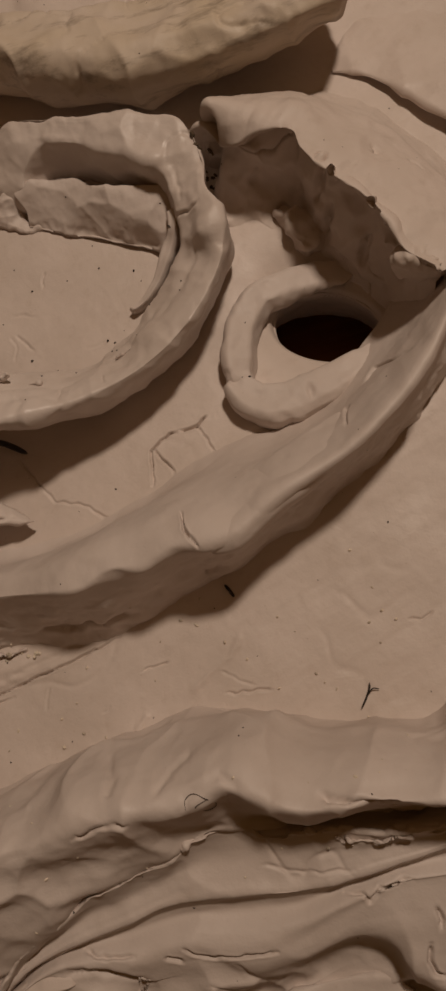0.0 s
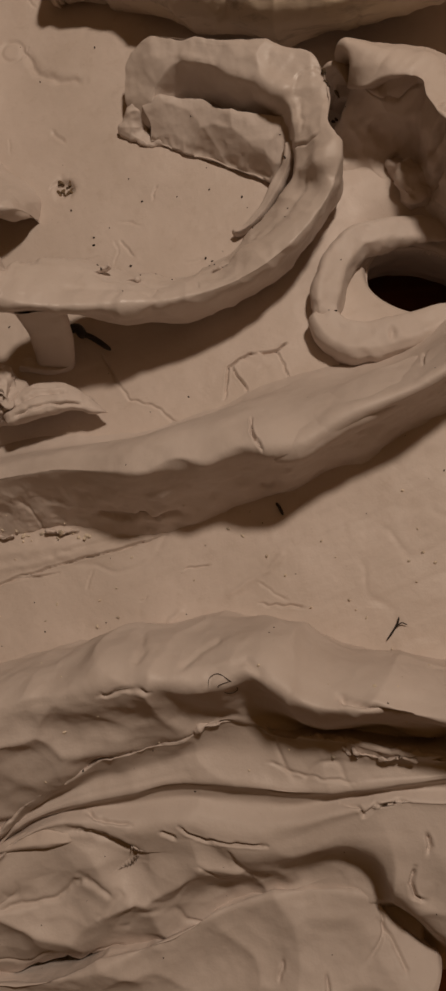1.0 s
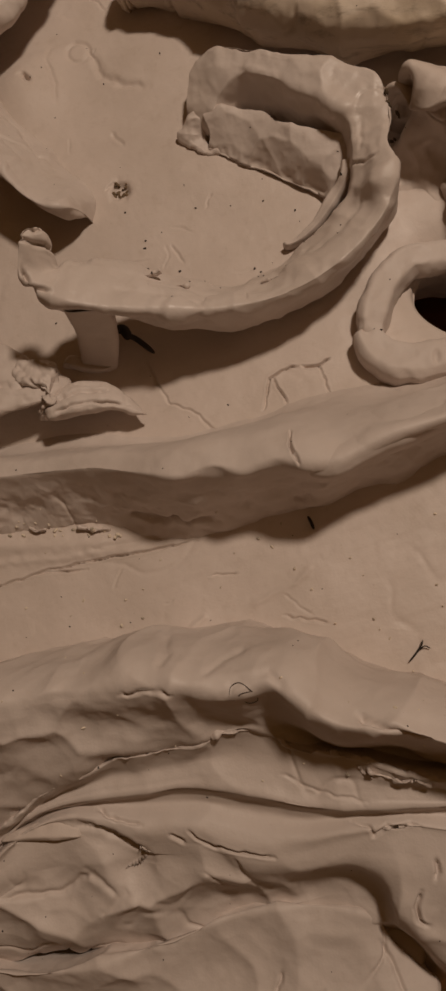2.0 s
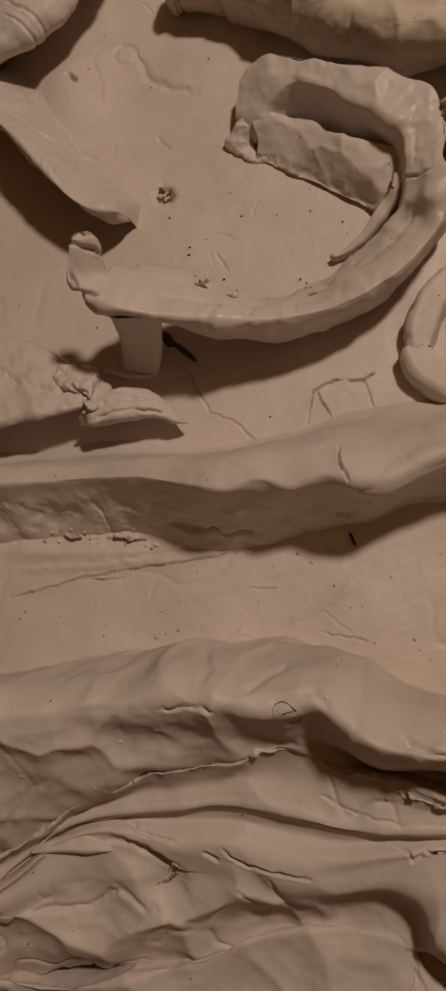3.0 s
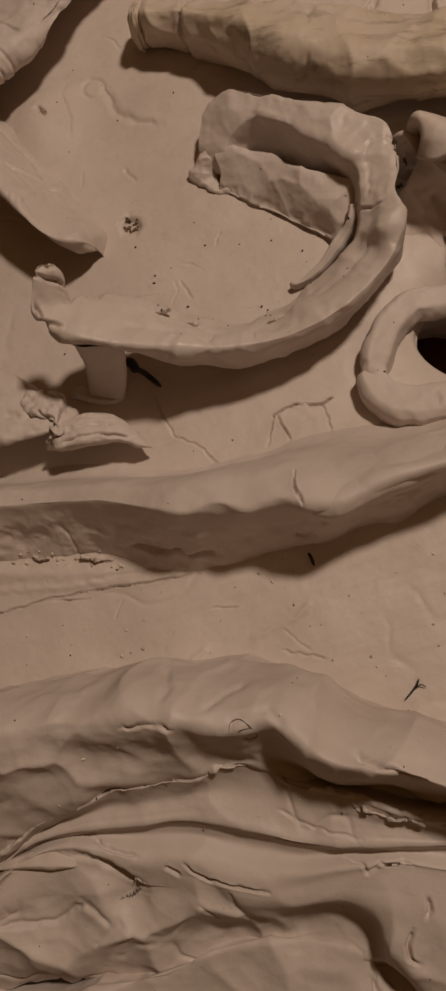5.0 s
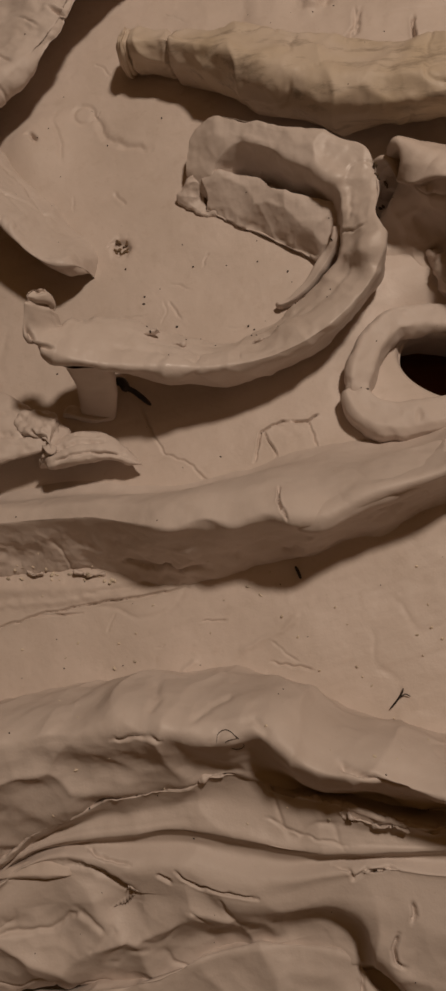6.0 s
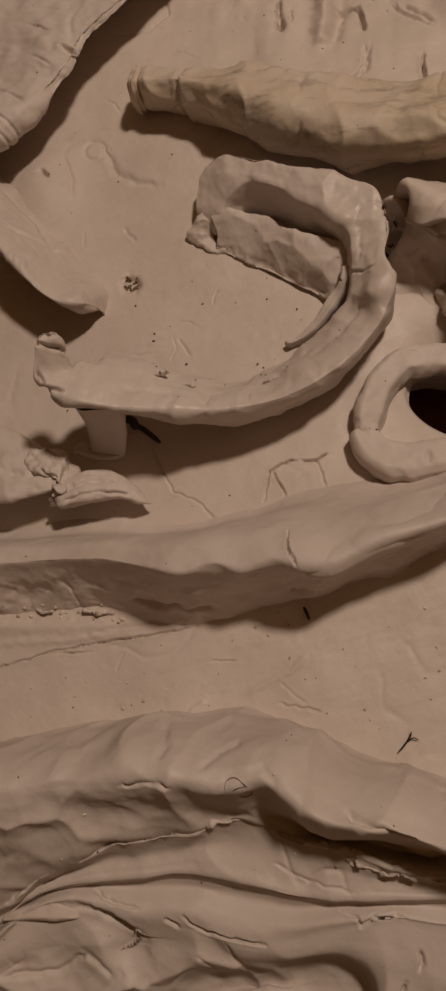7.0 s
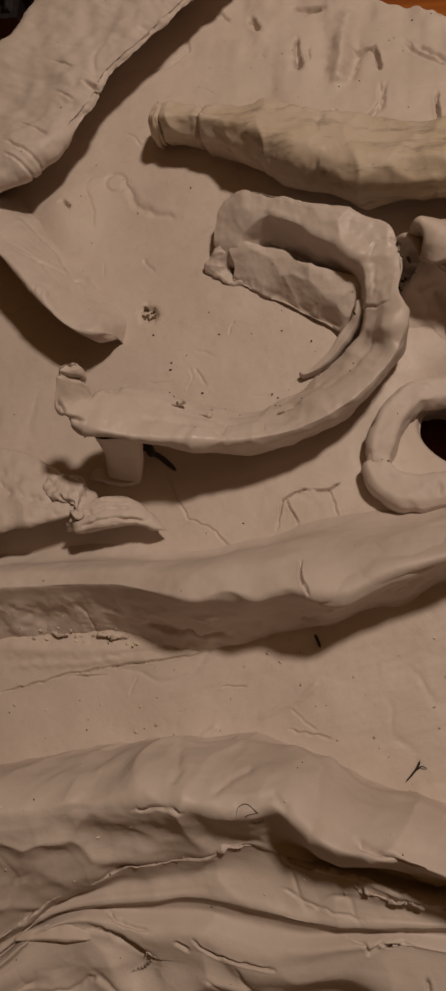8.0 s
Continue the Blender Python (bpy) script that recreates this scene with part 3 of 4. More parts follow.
LOW_CREASES = [([(-53, -138), (-44, -139), (-36, -142), (-31, -145)], 0.9, 1.2), ([(-73, -160), (-66, -158.7), (-56, -157.5), (-51.5, -154), (-48, -151)], 0.8, 0.9), ([(-48, -151), (-44, -154), (-40, -157)], 1.0, 0.8),
               ([(-45, -163.6), (-40, -159), (-36, -155)], 1.3, 0.7), ([(-19, -138), (-14.4, -140.6), (-9, -142), (-2, -142.8), (5, -143)], 0.4, 1.5), ([(-24, -139), (-20, -141)], 0.45, 1.2),
               ([(47.5, -141), (48.3, -143.5), (47.5, -146)], 0.5, 1.6), ([(44, -149), (42.4, -154), (43, -157), (46, -158)], 0.5, 1.8), ([(-15.6, -148), (-10, -152), (-4.5, -154.5)], 0.6, 0.4), ([(-7, -144), (-3, -149.6), (0, -154)], 0.6, 0.4),
               ([(25.6, -133), (30, -133.5), (31.6, -136), (35, -133), (41, -132), (44, -133)], 0.4, 0.9), ([(-46, -133.5), (-40, -136), (-32, -137)], 0.45, 1.0), ([(-73, -145), (-64, -141), (-56, -139)], 0.5, 1.0), ([(58, -140), (60, -150), (64, -158)], 0.7, 1.6)]


def fold_two():
    """The broad lowest fold: smooth under the crack, crumpled and pressed down towards the valley."""
    low = [(a + b) / 2 - 0.5 for a, b in zip(curve(SHELF, 26)[:, 2], curve(VALLEY, 26)[:, 2])]
    rails = [shift(LIP_2, 0, 5, z=0), shift(LIP_2, 0, 0.6, dz=-1.6), blend(LIP_2, LIP_3, 0.18, curve(LIP_2, 26)[:, 2] - 3.4), blend(LIP_2, LIP_3, 0.38, 9.4), blend(LIP_2, LIP_3, 0.72, 11.8), LIP_3, blend(LIP_3, SHELF, 0.45, 9.0), SHELF, blend(SHELF, VALLEY, 0.5, low), VALLEY, shift(VALLEY, 0, -7, dz=-6)]
    v = np.linspace(0, 1, 220)
    rough = np.clip((v - 0.36) * 5, 0.15, 1)[None, :, None]
    g = loft(rails, 640, 220)
    step = near_line(g.reshape(-1, 3), [(-53, -138), (-44, -139), (-36, -142), (-31, -145), (-30, -149)])
    over = np.clip(1 - np.abs(step[1] - 0.5) * 2.2, 0, 1) * np.exp(-(step[0] / 5) ** 2) * np.sign(g[..., 1].ravel() - np.interp(g[..., 0].ravel(), (-53, -44, -36, -31), (-138, -139, -142, -145)))
    g[..., 2] += 1.3 * over.reshape(g.shape[:2])
    g = worked(g, False, ((26, 1.4), (11, 0.7), (5, 0.25), (2.2, 0.08)), 61, folds=(22, 0.7), thumbs=((25, 9.0), (12, 1.1)), presses=[(-45, -157, 6, -1.6), (-12, -148, 9, -1.2), (-34, -151, 6, 2.4)], taper=rough)
    g = worked(g, False, ((40, 0.3),), 65, marks=LOW_CREASES)
    return tagged(sheet("clay_fold", g, CLAY_PALE), "broad crumpled hand-pressed clay fold with creases", "clay fold", "folds under the roll")


def end_flap():
    a = [(-110, -190, 0), (-80, -182, 0), (-60, -181, 0), (-41, -176, -1), (-20, -168, -2.5), (-10, -164, -4), (0, -161, -4.5), (16, -159, -5), (31, -161, -6), (38, -168, -9), (44, -174, -11), (49, -179, -13)]
    b = [(-110, -216, -12), (-60, -216, -12), (-36, -215, -12), (-16, -214, -12), (0, -212, -12), (12, -210, -12), (24, -208, -12), (32, -207, -12), (38, -206, -13), (42, -205, -14)]
    rails = [shift(a, -2, 4, dz=-14), shift(a, -0.5, 0.6, dz=-2.2), shift(a, dz=0.2), blend(a, b, 0.3, -7), blend(a, b, 0.7, -9), shift(b, dz=-6)]
    g = worked(loft(rails, 420, 130), False, ((24, 1.0), (9, 0.5), (4, 0.2), (2, 0.08)), 71, folds=(26, 1.0), thumbs=((20, 4.0), (9, 0.5)), marks=[([(18, -180), (18, -185), (23, -190)], 0.5, 1.2), ([(33, -166), (38, -174), (40, -180)], 0.6, 0.9), ([(5, -182), (6, -176)], 0.5, 1.0)])
    return tagged(sheet("clay_flap", g, CLAY_PALE), "flat clay flap at the slab's lower edge", "clay flap")


roll, fold = lower_roll(), fold_one()
second = fold_two()
end_flap()

# ---- the bent coil ----
ARM_LOW = [(-63, 31, -68.6, 29, 52, 45), (-61.8, 26, -69.2, 24, 50, 41), (-61, 22, -70, 16, 46, 33), (-56, 28, -64, 11, 42, 27), (-45, 31, -50, 9, 37, 22), (-30, 31, -31, 10, 31, 8),
           (-14, 31, -12, 12, 27, 0), (-3, 36, 6, 17, 25, -2), (8, 44, 22, 27, 24, -2)]
ARM_HIGH = [(18, 51, 36, 44, 24, -2), (24, 58, 39, 56, 26, -2), (24, 67, 37, 68, 25, -2), (23, 78, 39, 80, 24, -2), (19, 83, 34, 93, 24, -2), (8.5, 90, 18, 101, 23, -2), (-1.5, 98, 1, 107, 22, -2), (-11, 102, -12, 113, 20, -3),
            (-17, 99, -24, 116, 17, -3), (-20, 96, -31, 112, 13, -3), (-21, 92, -33, 102, 9, -3), (-22, 89, -31, 95, 5, -3)]


def bent_coil():
    g = coil(ARM_LOW + ARM_HIGH, 620, 90, slope=[0.5, 0.42, 0.36, 0.34, 0.36, 0.5, 0.75, 0.9, 0.9, 0.9, 0.9], blunt=0.25, crisp=0.6, lip=(0.02, 0.16), planar=0.95)
    g = worked(g, True, ((22, 1.2), (11, 0.8), (5, 0.4), (2.2, 0.16)), 81, folds=(20, 0.7), thumbs=((15, 2.4), (7, 0.5)),
               marks=[([(24, 66), (29, 63), (33, 64)], 0.5, 1.2), ([(-7, 20), (-6, 16)], 0.35, 0.6), ([(-6, 25), (2, 29), (6, 32), (14, 40)], 0.5, 1.2), ([(-20, 24), (-8, 26)], 0.5, 0.8), ([(-40, 22), (-22, 19), (-10, 20)], 0.6, 0.5), ([(-48, 17), (-34, 17), (-24, 15)], 0.8, 0.5), ([(12, 34), (22, 42), (30, 54)], 0.7, 0.6), ([(28, 68), (28, 80)], 0.6, 0.5),
                      ([(-69, 17), (-68, 13), (-62, 12)], 0.6, 2.2), ([(-70, 25), (-66, 24.5), (-61, 26)], 0.5, 1.6), ([(-67, 30), (-65, 28), (-63.5, 29.5)], 0.5, 1.2), ([(-58, 25), (-56.5, 26.5)], 0.5, 1.6)],
               presses=[(-64, 23, 3, 1.6), (-56, 27, 2.2, 1.5), (34, 55, 5, -2.4), (-22, 18, 5, 1.0), (-36, 16, 4, 0.9), (2, 24, 6, 1.2), (22, 95, 5, 0.8), (-12, 110, 6, 0.9)])
    return tagged(sheet("clay_coil", g, CLAY_WET, wrap=True), "bent clay coil curling over the slab with a raised tip", "clay coil")


bent = bent_coil()


def under(ob, thing, label=""):
    """Make ob a part of a thing."""
    ob.parent = thing
    for key in ("label", "category"):
        if key in ob:
            del ob[key]
    return tagged(ob, label)


def coil_thing(name, stations, seed, label, category, material=None, nu=260, nv=72, relief=((22, 1.1), (8, 0.5), (2.5, 0.13)), facets=None, folds=None, marks=(), thumbs=(), **how):
    g = worked(coil(stations, nu, nv, **how), True, relief, seed, facets, marks=marks, folds=folds, thumbs=thumbs)
    return tagged(sheet(name, g, material or CLAY_PALE, wrap=True), label, category)


log = coil_thing("clay_log", [(-59, 161, -58, 146, 20, -2), (-38, 160, -39, 142, 23, -3), (-16, 157, -15, 128, 27, -3), (4, 152, 6, 116, 29, -3), (29, 147, 29, 110, 29, -3), (54, 143, 54, 110, 30, 0), (74, 138, 72, 110, 33, 6), (95, 133, 90, 113, 33, 14)],
           91, "thick yellowed clay log tapering to a cut end", "clay log", CLAY_OLD, slope=0.7, tuck=0.35, blunt=0.12, nu=340, nv=96, relief=((22, 1.4), (9, 0.7), (3, 0.25)), folds=(24, 0.8), thumbs=((17, 4.0), (8, 0.8)), marks=[([(-40, 164), (-40, 150), (-41, 140)], 0.9, 1.2)])
under(coil_thing("cut_end", [(-63, 158, -62, 148, 17, 2), (-60, 161, -60, 146.5, 20.5, 0), (-54, 161.5, -55, 145.5, 21.5, -1)], 96, "end", "clay", CLAY_OLD, slope=0.8, tuck=0.2, blunt=0.35, nu=120, nv=72,
                 relief=((7, 0.6), (2.5, 0.3)), marks=[([(x, 162), (x + 0.5, 152), (x, 146)], 0.35, 0.7) for x in (-61, -59.4, -57.8, -56.2)]), log, "ridged cut end of the log")
coil_thing("clay_log", [(-92, 267, -27, 233, 20, -4), (-102, 249, -39, 218, 21, -4), (-118, 233, -50, 202, 24, -4), (-132, 209, -64, 184, 25, -4), (-142, 192, -77, 168, 26, -4), (-151, 176, -81, 156, 26, -4), (-157, 163, -93, 138, 26, -4), (-161, 150, -109, 123, 25, -4), (-170, 135, -133, 116, 22, -4)],
           101, "broad flattened clay log lying at the slab's edge", "clay log", slope=0.6, tuck=0.75, blunt=0.06, crisp=0.8, lip=(0.04, 0.16), planar=0.5, nu=460, nv=130, relief=((34, 2.2), (13, 1.0), (5, 0.7), (2, 0.25)), folds=(30, 0.8), thumbs=((30, 4.0),),
           marks=[([(-103, 179), (-94, 174)], 0.4, 1.1), ([(-101, 163.5), (-91, 156)], 0.4, 1.1), ([(-113, 148), (-98, 138)], 0.5, 1.2), ([(-115, 136), (-99, 126)], 0.5, 1.2), ([(-114, 130), (-101, 122)], 0.5, 1.1), ([(-87, 164), (-79, 159)], 0.8, 2.6)])
WEDGE_FAR = [(-152, 142, -1), (-141, 137, -1), (-126, 133, -1), (-112, 124, -1), (-98, 108, -1), (-84, 92, -1), (-74, 81, -1), (-66, 73, -1)]
WEDGE_EDGE = [(-140, 107, 25), (-127, 97, 25), (-110, 86, 25), (-100, 76.5, 24), (-90, 65.5, 23), (-83, 59, 21.5), (-76, 56, 19.5), (-70, 56.5, 17.5), (-66.5, 61.5, 13)]


def wedge():
    """A thick wedge: a broad slope out of the bed, a sharp edge, and a hollow under it."""
    top = curve(WEDGE_EDGE, 26)[:, 2]
    rails = [shift(WEDGE_FAR, 2, 3, z=-3), WEDGE_FAR, blend(WEDGE_FAR, WEDGE_EDGE, 0.3, 0.34 * top), blend(WEDGE_FAR, WEDGE_EDGE, 0.62, 0.7 * top), blend(WEDGE_FAR, WEDGE_EDGE, 0.9, 0.96 * top), WEDGE_EDGE,
             shift(WEDGE_EDGE, 0.1, 0.2, dz=-1.5), shift(WEDGE_EDGE, 0.5, 1.0, dz=-8), blend(WEDGE_EDGE, WEDGE_FAR, 0.25, 6), blend(WEDGE_EDGE, WEDGE_FAR, 0.4, -3)]
    g = ragged(loft(rails, 360, 140), 0.56, 0.03, 0.8, 8, 113)
    tip = np.clip((1 - np.linspace(0, 1, 360)) / 0.07, 0, 1)[:, None]
    g[..., 2] = -3 + (g[..., 2] + 3) * np.sqrt(1 - (1 - tip) ** 2)
    g = worked(g, False, ((20, 0.7), (8, 0.4), (3, 0.16), (1.6, 0.06)), 111, folds=(22, 0.6), thumbs=((19, 2.6), (8, 0.5)),
               marks=[([(-112, 112), (-95, 98), (-84, 80)], 0.8, 0.7), ([(-104, 89), (-94, 87), (-82, 82)], 0.8, 0.9), ([(-109, 126), (-100, 117), (-94, 108)], 0.9, 0.9), ([(-112, 96), (-98, 88), (-88, 76)], 0.5, 0.5), ([(-66, 72), (-60, 73), (-56, 74)], 0.5, 0.8)])
    return tagged(sheet("clay_wedge", g, CLAY_WET), "wedge of clay with a sharp overhanging edge", "clay wedge")


wedge()
coil_thing("clay_ribbon", [(-125, 16, -120, -24, 19, 10), (-104, 13, -95, -19, 19, 10), (-89, 9, -81, -15, 18, 9), (-76, 2, -71, -12, 16, 7), (-67, 0, -66, -8, 13, 5)],
           121, "thin torn clay ribbon lifting off the slab", "clay ribbon", slope=0.4, tuck=0.4, blunt=0.3, crisp=0.5, lip=(0.05, 0.25), relief=((14, 0.9), (5, 0.4), (2, 0.16)), folds=(16, 1.3), thumbs=((10, 1.8),), marks=[([(-105, 2), (-95, -5), (-82, -8), (-74, -5)], 0.7, 1.6), ([(-110, 6), (-95, 1), (-80, 1)], 0.5, 0.9)])
coil_thing("clay_beak", [(-72, -8, -72, -18, 15, 7), (-66, -4, -66, -17, 16, 6), (-58, -2, -58, -15, 15, 5), (-50, -4, -50, -13, 12, 4), (-44, -10, -44, -14, 9, 4), (-40, -13.2, -40, -14.2, 7, 4)],
           131, "twisted pointed scrap of clay", "clay scrap", slope=0.6, tuck=0.3, blunt=0.3, crisp=0.5, lip=(0.08, 0.3), relief=((9, 0.6), (4, 0.4), (1.6, 0.15)), marks=[([(-72, -14), (-60, -8), (-52, -7)], 0.7, 2.0), ([(-68, -16), (-56, -12), (-46, -12)], 0.5, 1.3), ([(-64, -5), (-54, -5)], 0.5, 1.0)])

under(coil_thing("joined_piece", [(10, -27, 10.5, -40.5, 33.5, 20), (20, -22, 21, -41.5, 33.5, 20), (32, -18, 33, -34.5, 32, 18), (46, -12, 46, -28.5, 30, 15), (60, -6, 60, -21.5, 25, 10)],
                 136, "piece", "clay", slope=0.25, tuck=0.12, blunt=0.3, crisp=0.1, relief=((14, 0.7), (6, 0.3), (2, 0.08)), nu=200), ridge, "smooth rounded clay piece joined onto the ridge")

under(coil_thing("leaf", [(-75, -143.5, -75, -145, 10.5, 5), (-65, -139, -65, -143.5, 12, 5), (-56, -137, -56, -143, 12.5, 5), (-49, -140, -50, -142, 11.5, 5)], 211, "leaf", "clay", CLAY, slope=0.8, tuck=0.2, blunt=0.5, crisp=0.4, nu=120, nv=48,
                 relief=((9, 0.5), (3, 0.2))), second, "thin leaf of clay smeared over the fold")
# ---- the eye-like socket ----
RIM = [(37, 90, 13), (43, 83, 20), (48, 78, 25), (55, 77, 29), (64, 73, 31), (66, 65, 32), (72, 54, 33), (78, 45, 33), (82, 36, 33), (85, 26, 32), (92, 18, 31)]
HOOD_OUT = [(37, 99, 8), (46, 103, 13), (61, 99, 16), (78, 91, 15), (92, 76, 16), (102, 56, 17), (110, 36, 18), (116, 18, 18)]
SILL = [(36, 70, 0), (47, 63, -1), (57, 61, -2), (64, 54, -4), (69, 46, -7), (74, 38, -9), (79, 31, -9), (84, 24, -8), (92, 16, -4)]


def socket_hood():
    rails = [shift(HOOD_OUT, 14, 12, z=-4), shift(HOOD_OUT, 5, 4, z=6), HOOD_OUT, blend(HOOD_OUT, RIM, 0.6, 29), RIM, shift(RIM, 1.5, 3, dz=-4), blend(RIM, SILL, 0.02, np.linspace(12, 10, 26)), blend(RIM, SILL, 0.5, np.linspace(3, -2, 26)),
             SILL, shift(SILL, 1, 1, dz=-5), shift(SILL, 3, 5, z=-20)]
    g = ragged(loft(rails, 380, 180), 0.46, 0.04, 1.1, 9, 145)
    start = np.clip(np.linspace(0, 1, 380) / 0.07, 0, 1)[:, None]
    g[..., 2] = -4 + (g[..., 2] + 4) * np.sqrt(1 - (1 - start) ** 2)
    wall = np.clip((np.linspace(0, 1, 180) - 0.5) * 12, 0, 1)[None, :, None] * np.clip(np.linspace(0, 8, 380), 0.1, 1)[:, None, None]
    g = worked(g, False, ((12, 2.2), (6, 1.0), (3, 0.2)), 147, folds=(18, 1.3), thumbs=((13, 3.0), (6, 0.8)), taper=wall)
    g = worked(g, False, ((18, 1.0), (7, 0.5), (2.4, 0.14)), 141, thumbs=((20, 2.0),), marks=[([(87, 66), (88, 63), (86, 63)], 0.5, 1.4), ([(96, 60), (99, 55)], 0.4, 1.0), ([(38, 84), (41, 80)], 0.8, 1.6)], presses=[(64, 57, 4, -3.0), (58, 66, 1.8, 3.0), (70, 61, 1.6, 2.5), (71, 55, 1.4, 2.5), (78, 42, 1.5, 2.5), (39, 86, 4, 9.0)])
    return tagged(sheet("clay_hood", g, CLAY), "clay hood arching over a deep shaded socket", "clay hood")


def ring_piece(name, mid, w, seed, ends, tops=None):
    path = curve([(x, y, r) for (x, y), r in zip(mid, w)], 12)
    high = curve([(x, y, h) for (x, y), h in zip(mid, tops or [8.5] * len(mid))], 12)[:, 2]
    t = np.gradient(path[:, :2], axis=0)
    t /= np.linalg.norm(t, axis=1, keepdims=True)
    st = [(x - r * ty, y + r * tx, x + r * ty, y - r * tx, h, -4) for (x, y, r), (tx, ty), h in zip(path, t, high)]
    g = worked(coil(st, 200, 60, slope=0.85, tuck=0.1, blunt=ends), True, ((14, 1.0), (6, 0.55), (2.5, 0.2)), seed, facets=(9, 0.8))
    return sheet(name, g, CLAY_PALE, wrap=True)


def socket_ring():
    low = ring_piece("clay_ring", [(30.5, 16), (32, 9), (38, 4), (46, 3), (57, 5.5), (67, 9.5), (77, 14)], [4.8, 6, 7, 7, 6, 5, 3.5], 151, 0.4, [8.5, 9, 9, 8, 6, 4, 1])
    arm = ring_piece("arm", [(76, 42), (66, 43.5), (56, 42.5), (46, 40), (39, 35), (34.5, 27), (32, 16), (32, 9)], [4, 4.5, 4.8, 4.8, 5, 5, 5, 5], 153, 0.6, [-5, -2, 2, 5.5, 7, 8, 8.5, 8.5])
    under(arm, low, "upper arm of the ring pressed onto the lower piece")
    return tagged(low, "soft curved clay ring round a dark hole", "clay coil")


hood = socket_hood()
socket_ring()
under(coil_thing("lump", [(55, 68, 55, 64, 4, -3), (61, 66, 57, 58, 5.5, -4), (66, 63, 60, 52, 5, -6), (71, 57, 66, 49, 2, -8)], 156, "lump", "clay", CLAY, nu=140, nv=56, slope=0.9, tuck=0.1, blunt=0.8, crisp=0.5, relief=((7, 1.8), (3, 0.8), (1.5, 0.2)), thumbs=((7, 2.0),)), hood, "sagging clay lump pressed onto the socket's wall")
under(coil_thing("torn_end", [(83, 30, 81, 25, 31, 20), (88, 30, 86, 22, 32, 18), (94, 28, 92, 20, 31, 18), (99, 26, 98, 22, 28, 18)], 158, "end", "clay", CLAY, nu=120, nv=48, slope=0.8, tuck=0.2, blunt=0.4, relief=((6, 1.2), (3, 0.7), (1.5, 0.3))), hood, "torn rounded end of the hood's rim")

# ---- smaller clay pieces ----


T_BEND = [(-26, 96, 8), (-19, 96.5, 10), (-5, 93, 11.5), (2, 86, 12.5), (13, 82, 13), (27, 77.5, 13)]
T_MID = [(-24, 91, 6), (-9.5, 87, 7.5), (1, 80, 8.5), (12, 73.5, 9), (25, 70.5, 9)]
T_FRONT = [(-25, 87, 1.8), (-12, 80.5, 1.8), (-2, 75.5, 1.8), (7, 70.5, 1.8), (15, 66, 1.8), (23, 63, 2)]


def tongue():
    """A slab leaning from the coil down to the bed, thin along its front edge."""
    rails = [shift(T_BEND, 2.5, 5, z=-3), shift(T_BEND, 0.8, 1.6, dz=-3), T_BEND, T_MID, T_FRONT, shift(T_FRONT, 0, -0.3, dz=-0.7), shift(T_FRONT, 0.8, 1.6, z=-1)]
    g = worked(ragged(loft(rails, 300, 110), 0.86, 0.05, 0.7, 5, 163), False, ((16, 0.7), (7, 0.4), (3, 0.2), (1.6, 0.08)), 161, thumbs=((13, 2.4),))
    return tagged(sheet("clay_tongue", g, CLAY_PALE), "thin clay tongue pressed inside the bent coil", "clay tongue")


tongue()
coil_thing("clay_strip", [(22, 72, 26, 72, 14, -2), (21, 66, 25, 65, 13, -2), (18, 63, 22.5, 61, 10, -2), (14.5, 57, 18, 55, 7.5, -2), (11, 53, 14, 51, 5.5, -2), (6, 49, 8, 47, 4, -2), (1, 47.5, 3.5, 45, 4.5, -2)],
           171, "thin clay strip curving along the bent coil", "clay strip", slope=0.9, tuck=0.2, blunt=0.5, relief=((10, 0.5), (4, 0.3)))
under(coil_thing("foot", [(-23, 99, -31, 100, 9, -2), (-24, 95, -34, 95, 6, -2), (-25, 92, -36, 91.5, 3.5, -2), (-23, 88.5, -31, 88, 2.5, -2), (-19, 86, -25, 84, 2, -2)],
           176, "small squashed clay foot under the coil's end", "clay scrap", slope=0.8, blunt=0.3, crisp=0.6, relief=((6, 0.9), (3, 0.6), (1.5, 0.2)), nu=160, nv=56, thumbs=((5, 1.2),)), bent)
coil_thing("clay_flap", [(102, 132, 82, 111, 1.2, -3), (120, 128, 93, 106, 2.6, -2), (132, 118, 104, 94, 4.5, -1.5), (140, 106, 113, 81, 6, -1), (156, 92, 128, 66, 6, -2)],
           181, "lifted clay edge with a shadow under it", "clay flap", CLAY, slope=0.3, tuck=0.25, blunt=0.15, crisp=0.6, lip=(0.05, 0.3), thumbs=((14, 1.5),))


def post():
    """A flat curved stem between slab and coil."""
    h = np.linspace(0, 1, 80)
    cx, cy = -60.5 + 7 * h + 1.8 * np.sin(3 * h), 8.0 + 4.5 * h + 1.2 * np.sin(3 * h)
    half = 6.6 + 0.6 * h + 0.8 * np.exp(-h * 9)
    deep = 3.8 + 1.4 * np.exp(-h * 9)
    a = np.linspace(0, 2 * np.pi, 56, endpoint=False)
    c, d = np.sign(np.cos(a)) * np.abs(np.cos(a)) ** 0.85, np.sign(np.sin(a)) * np.abs(np.sin(a)) ** 0.9
    g = np.stack([cx[:, None] + half[:, None] * c, cy[:, None] + deep[:, None] * d - 1.5 * (c ** 2), (-2 + 37 * h)[:, None] + 0 * c], -1)
    g = worked(g, True, ((9, 0.5), (4, 0.25)), 191)
    return under(sheet("stem", g, CLAY_PALE, wrap=True), bent, "short flat clay stem propping up the tip")


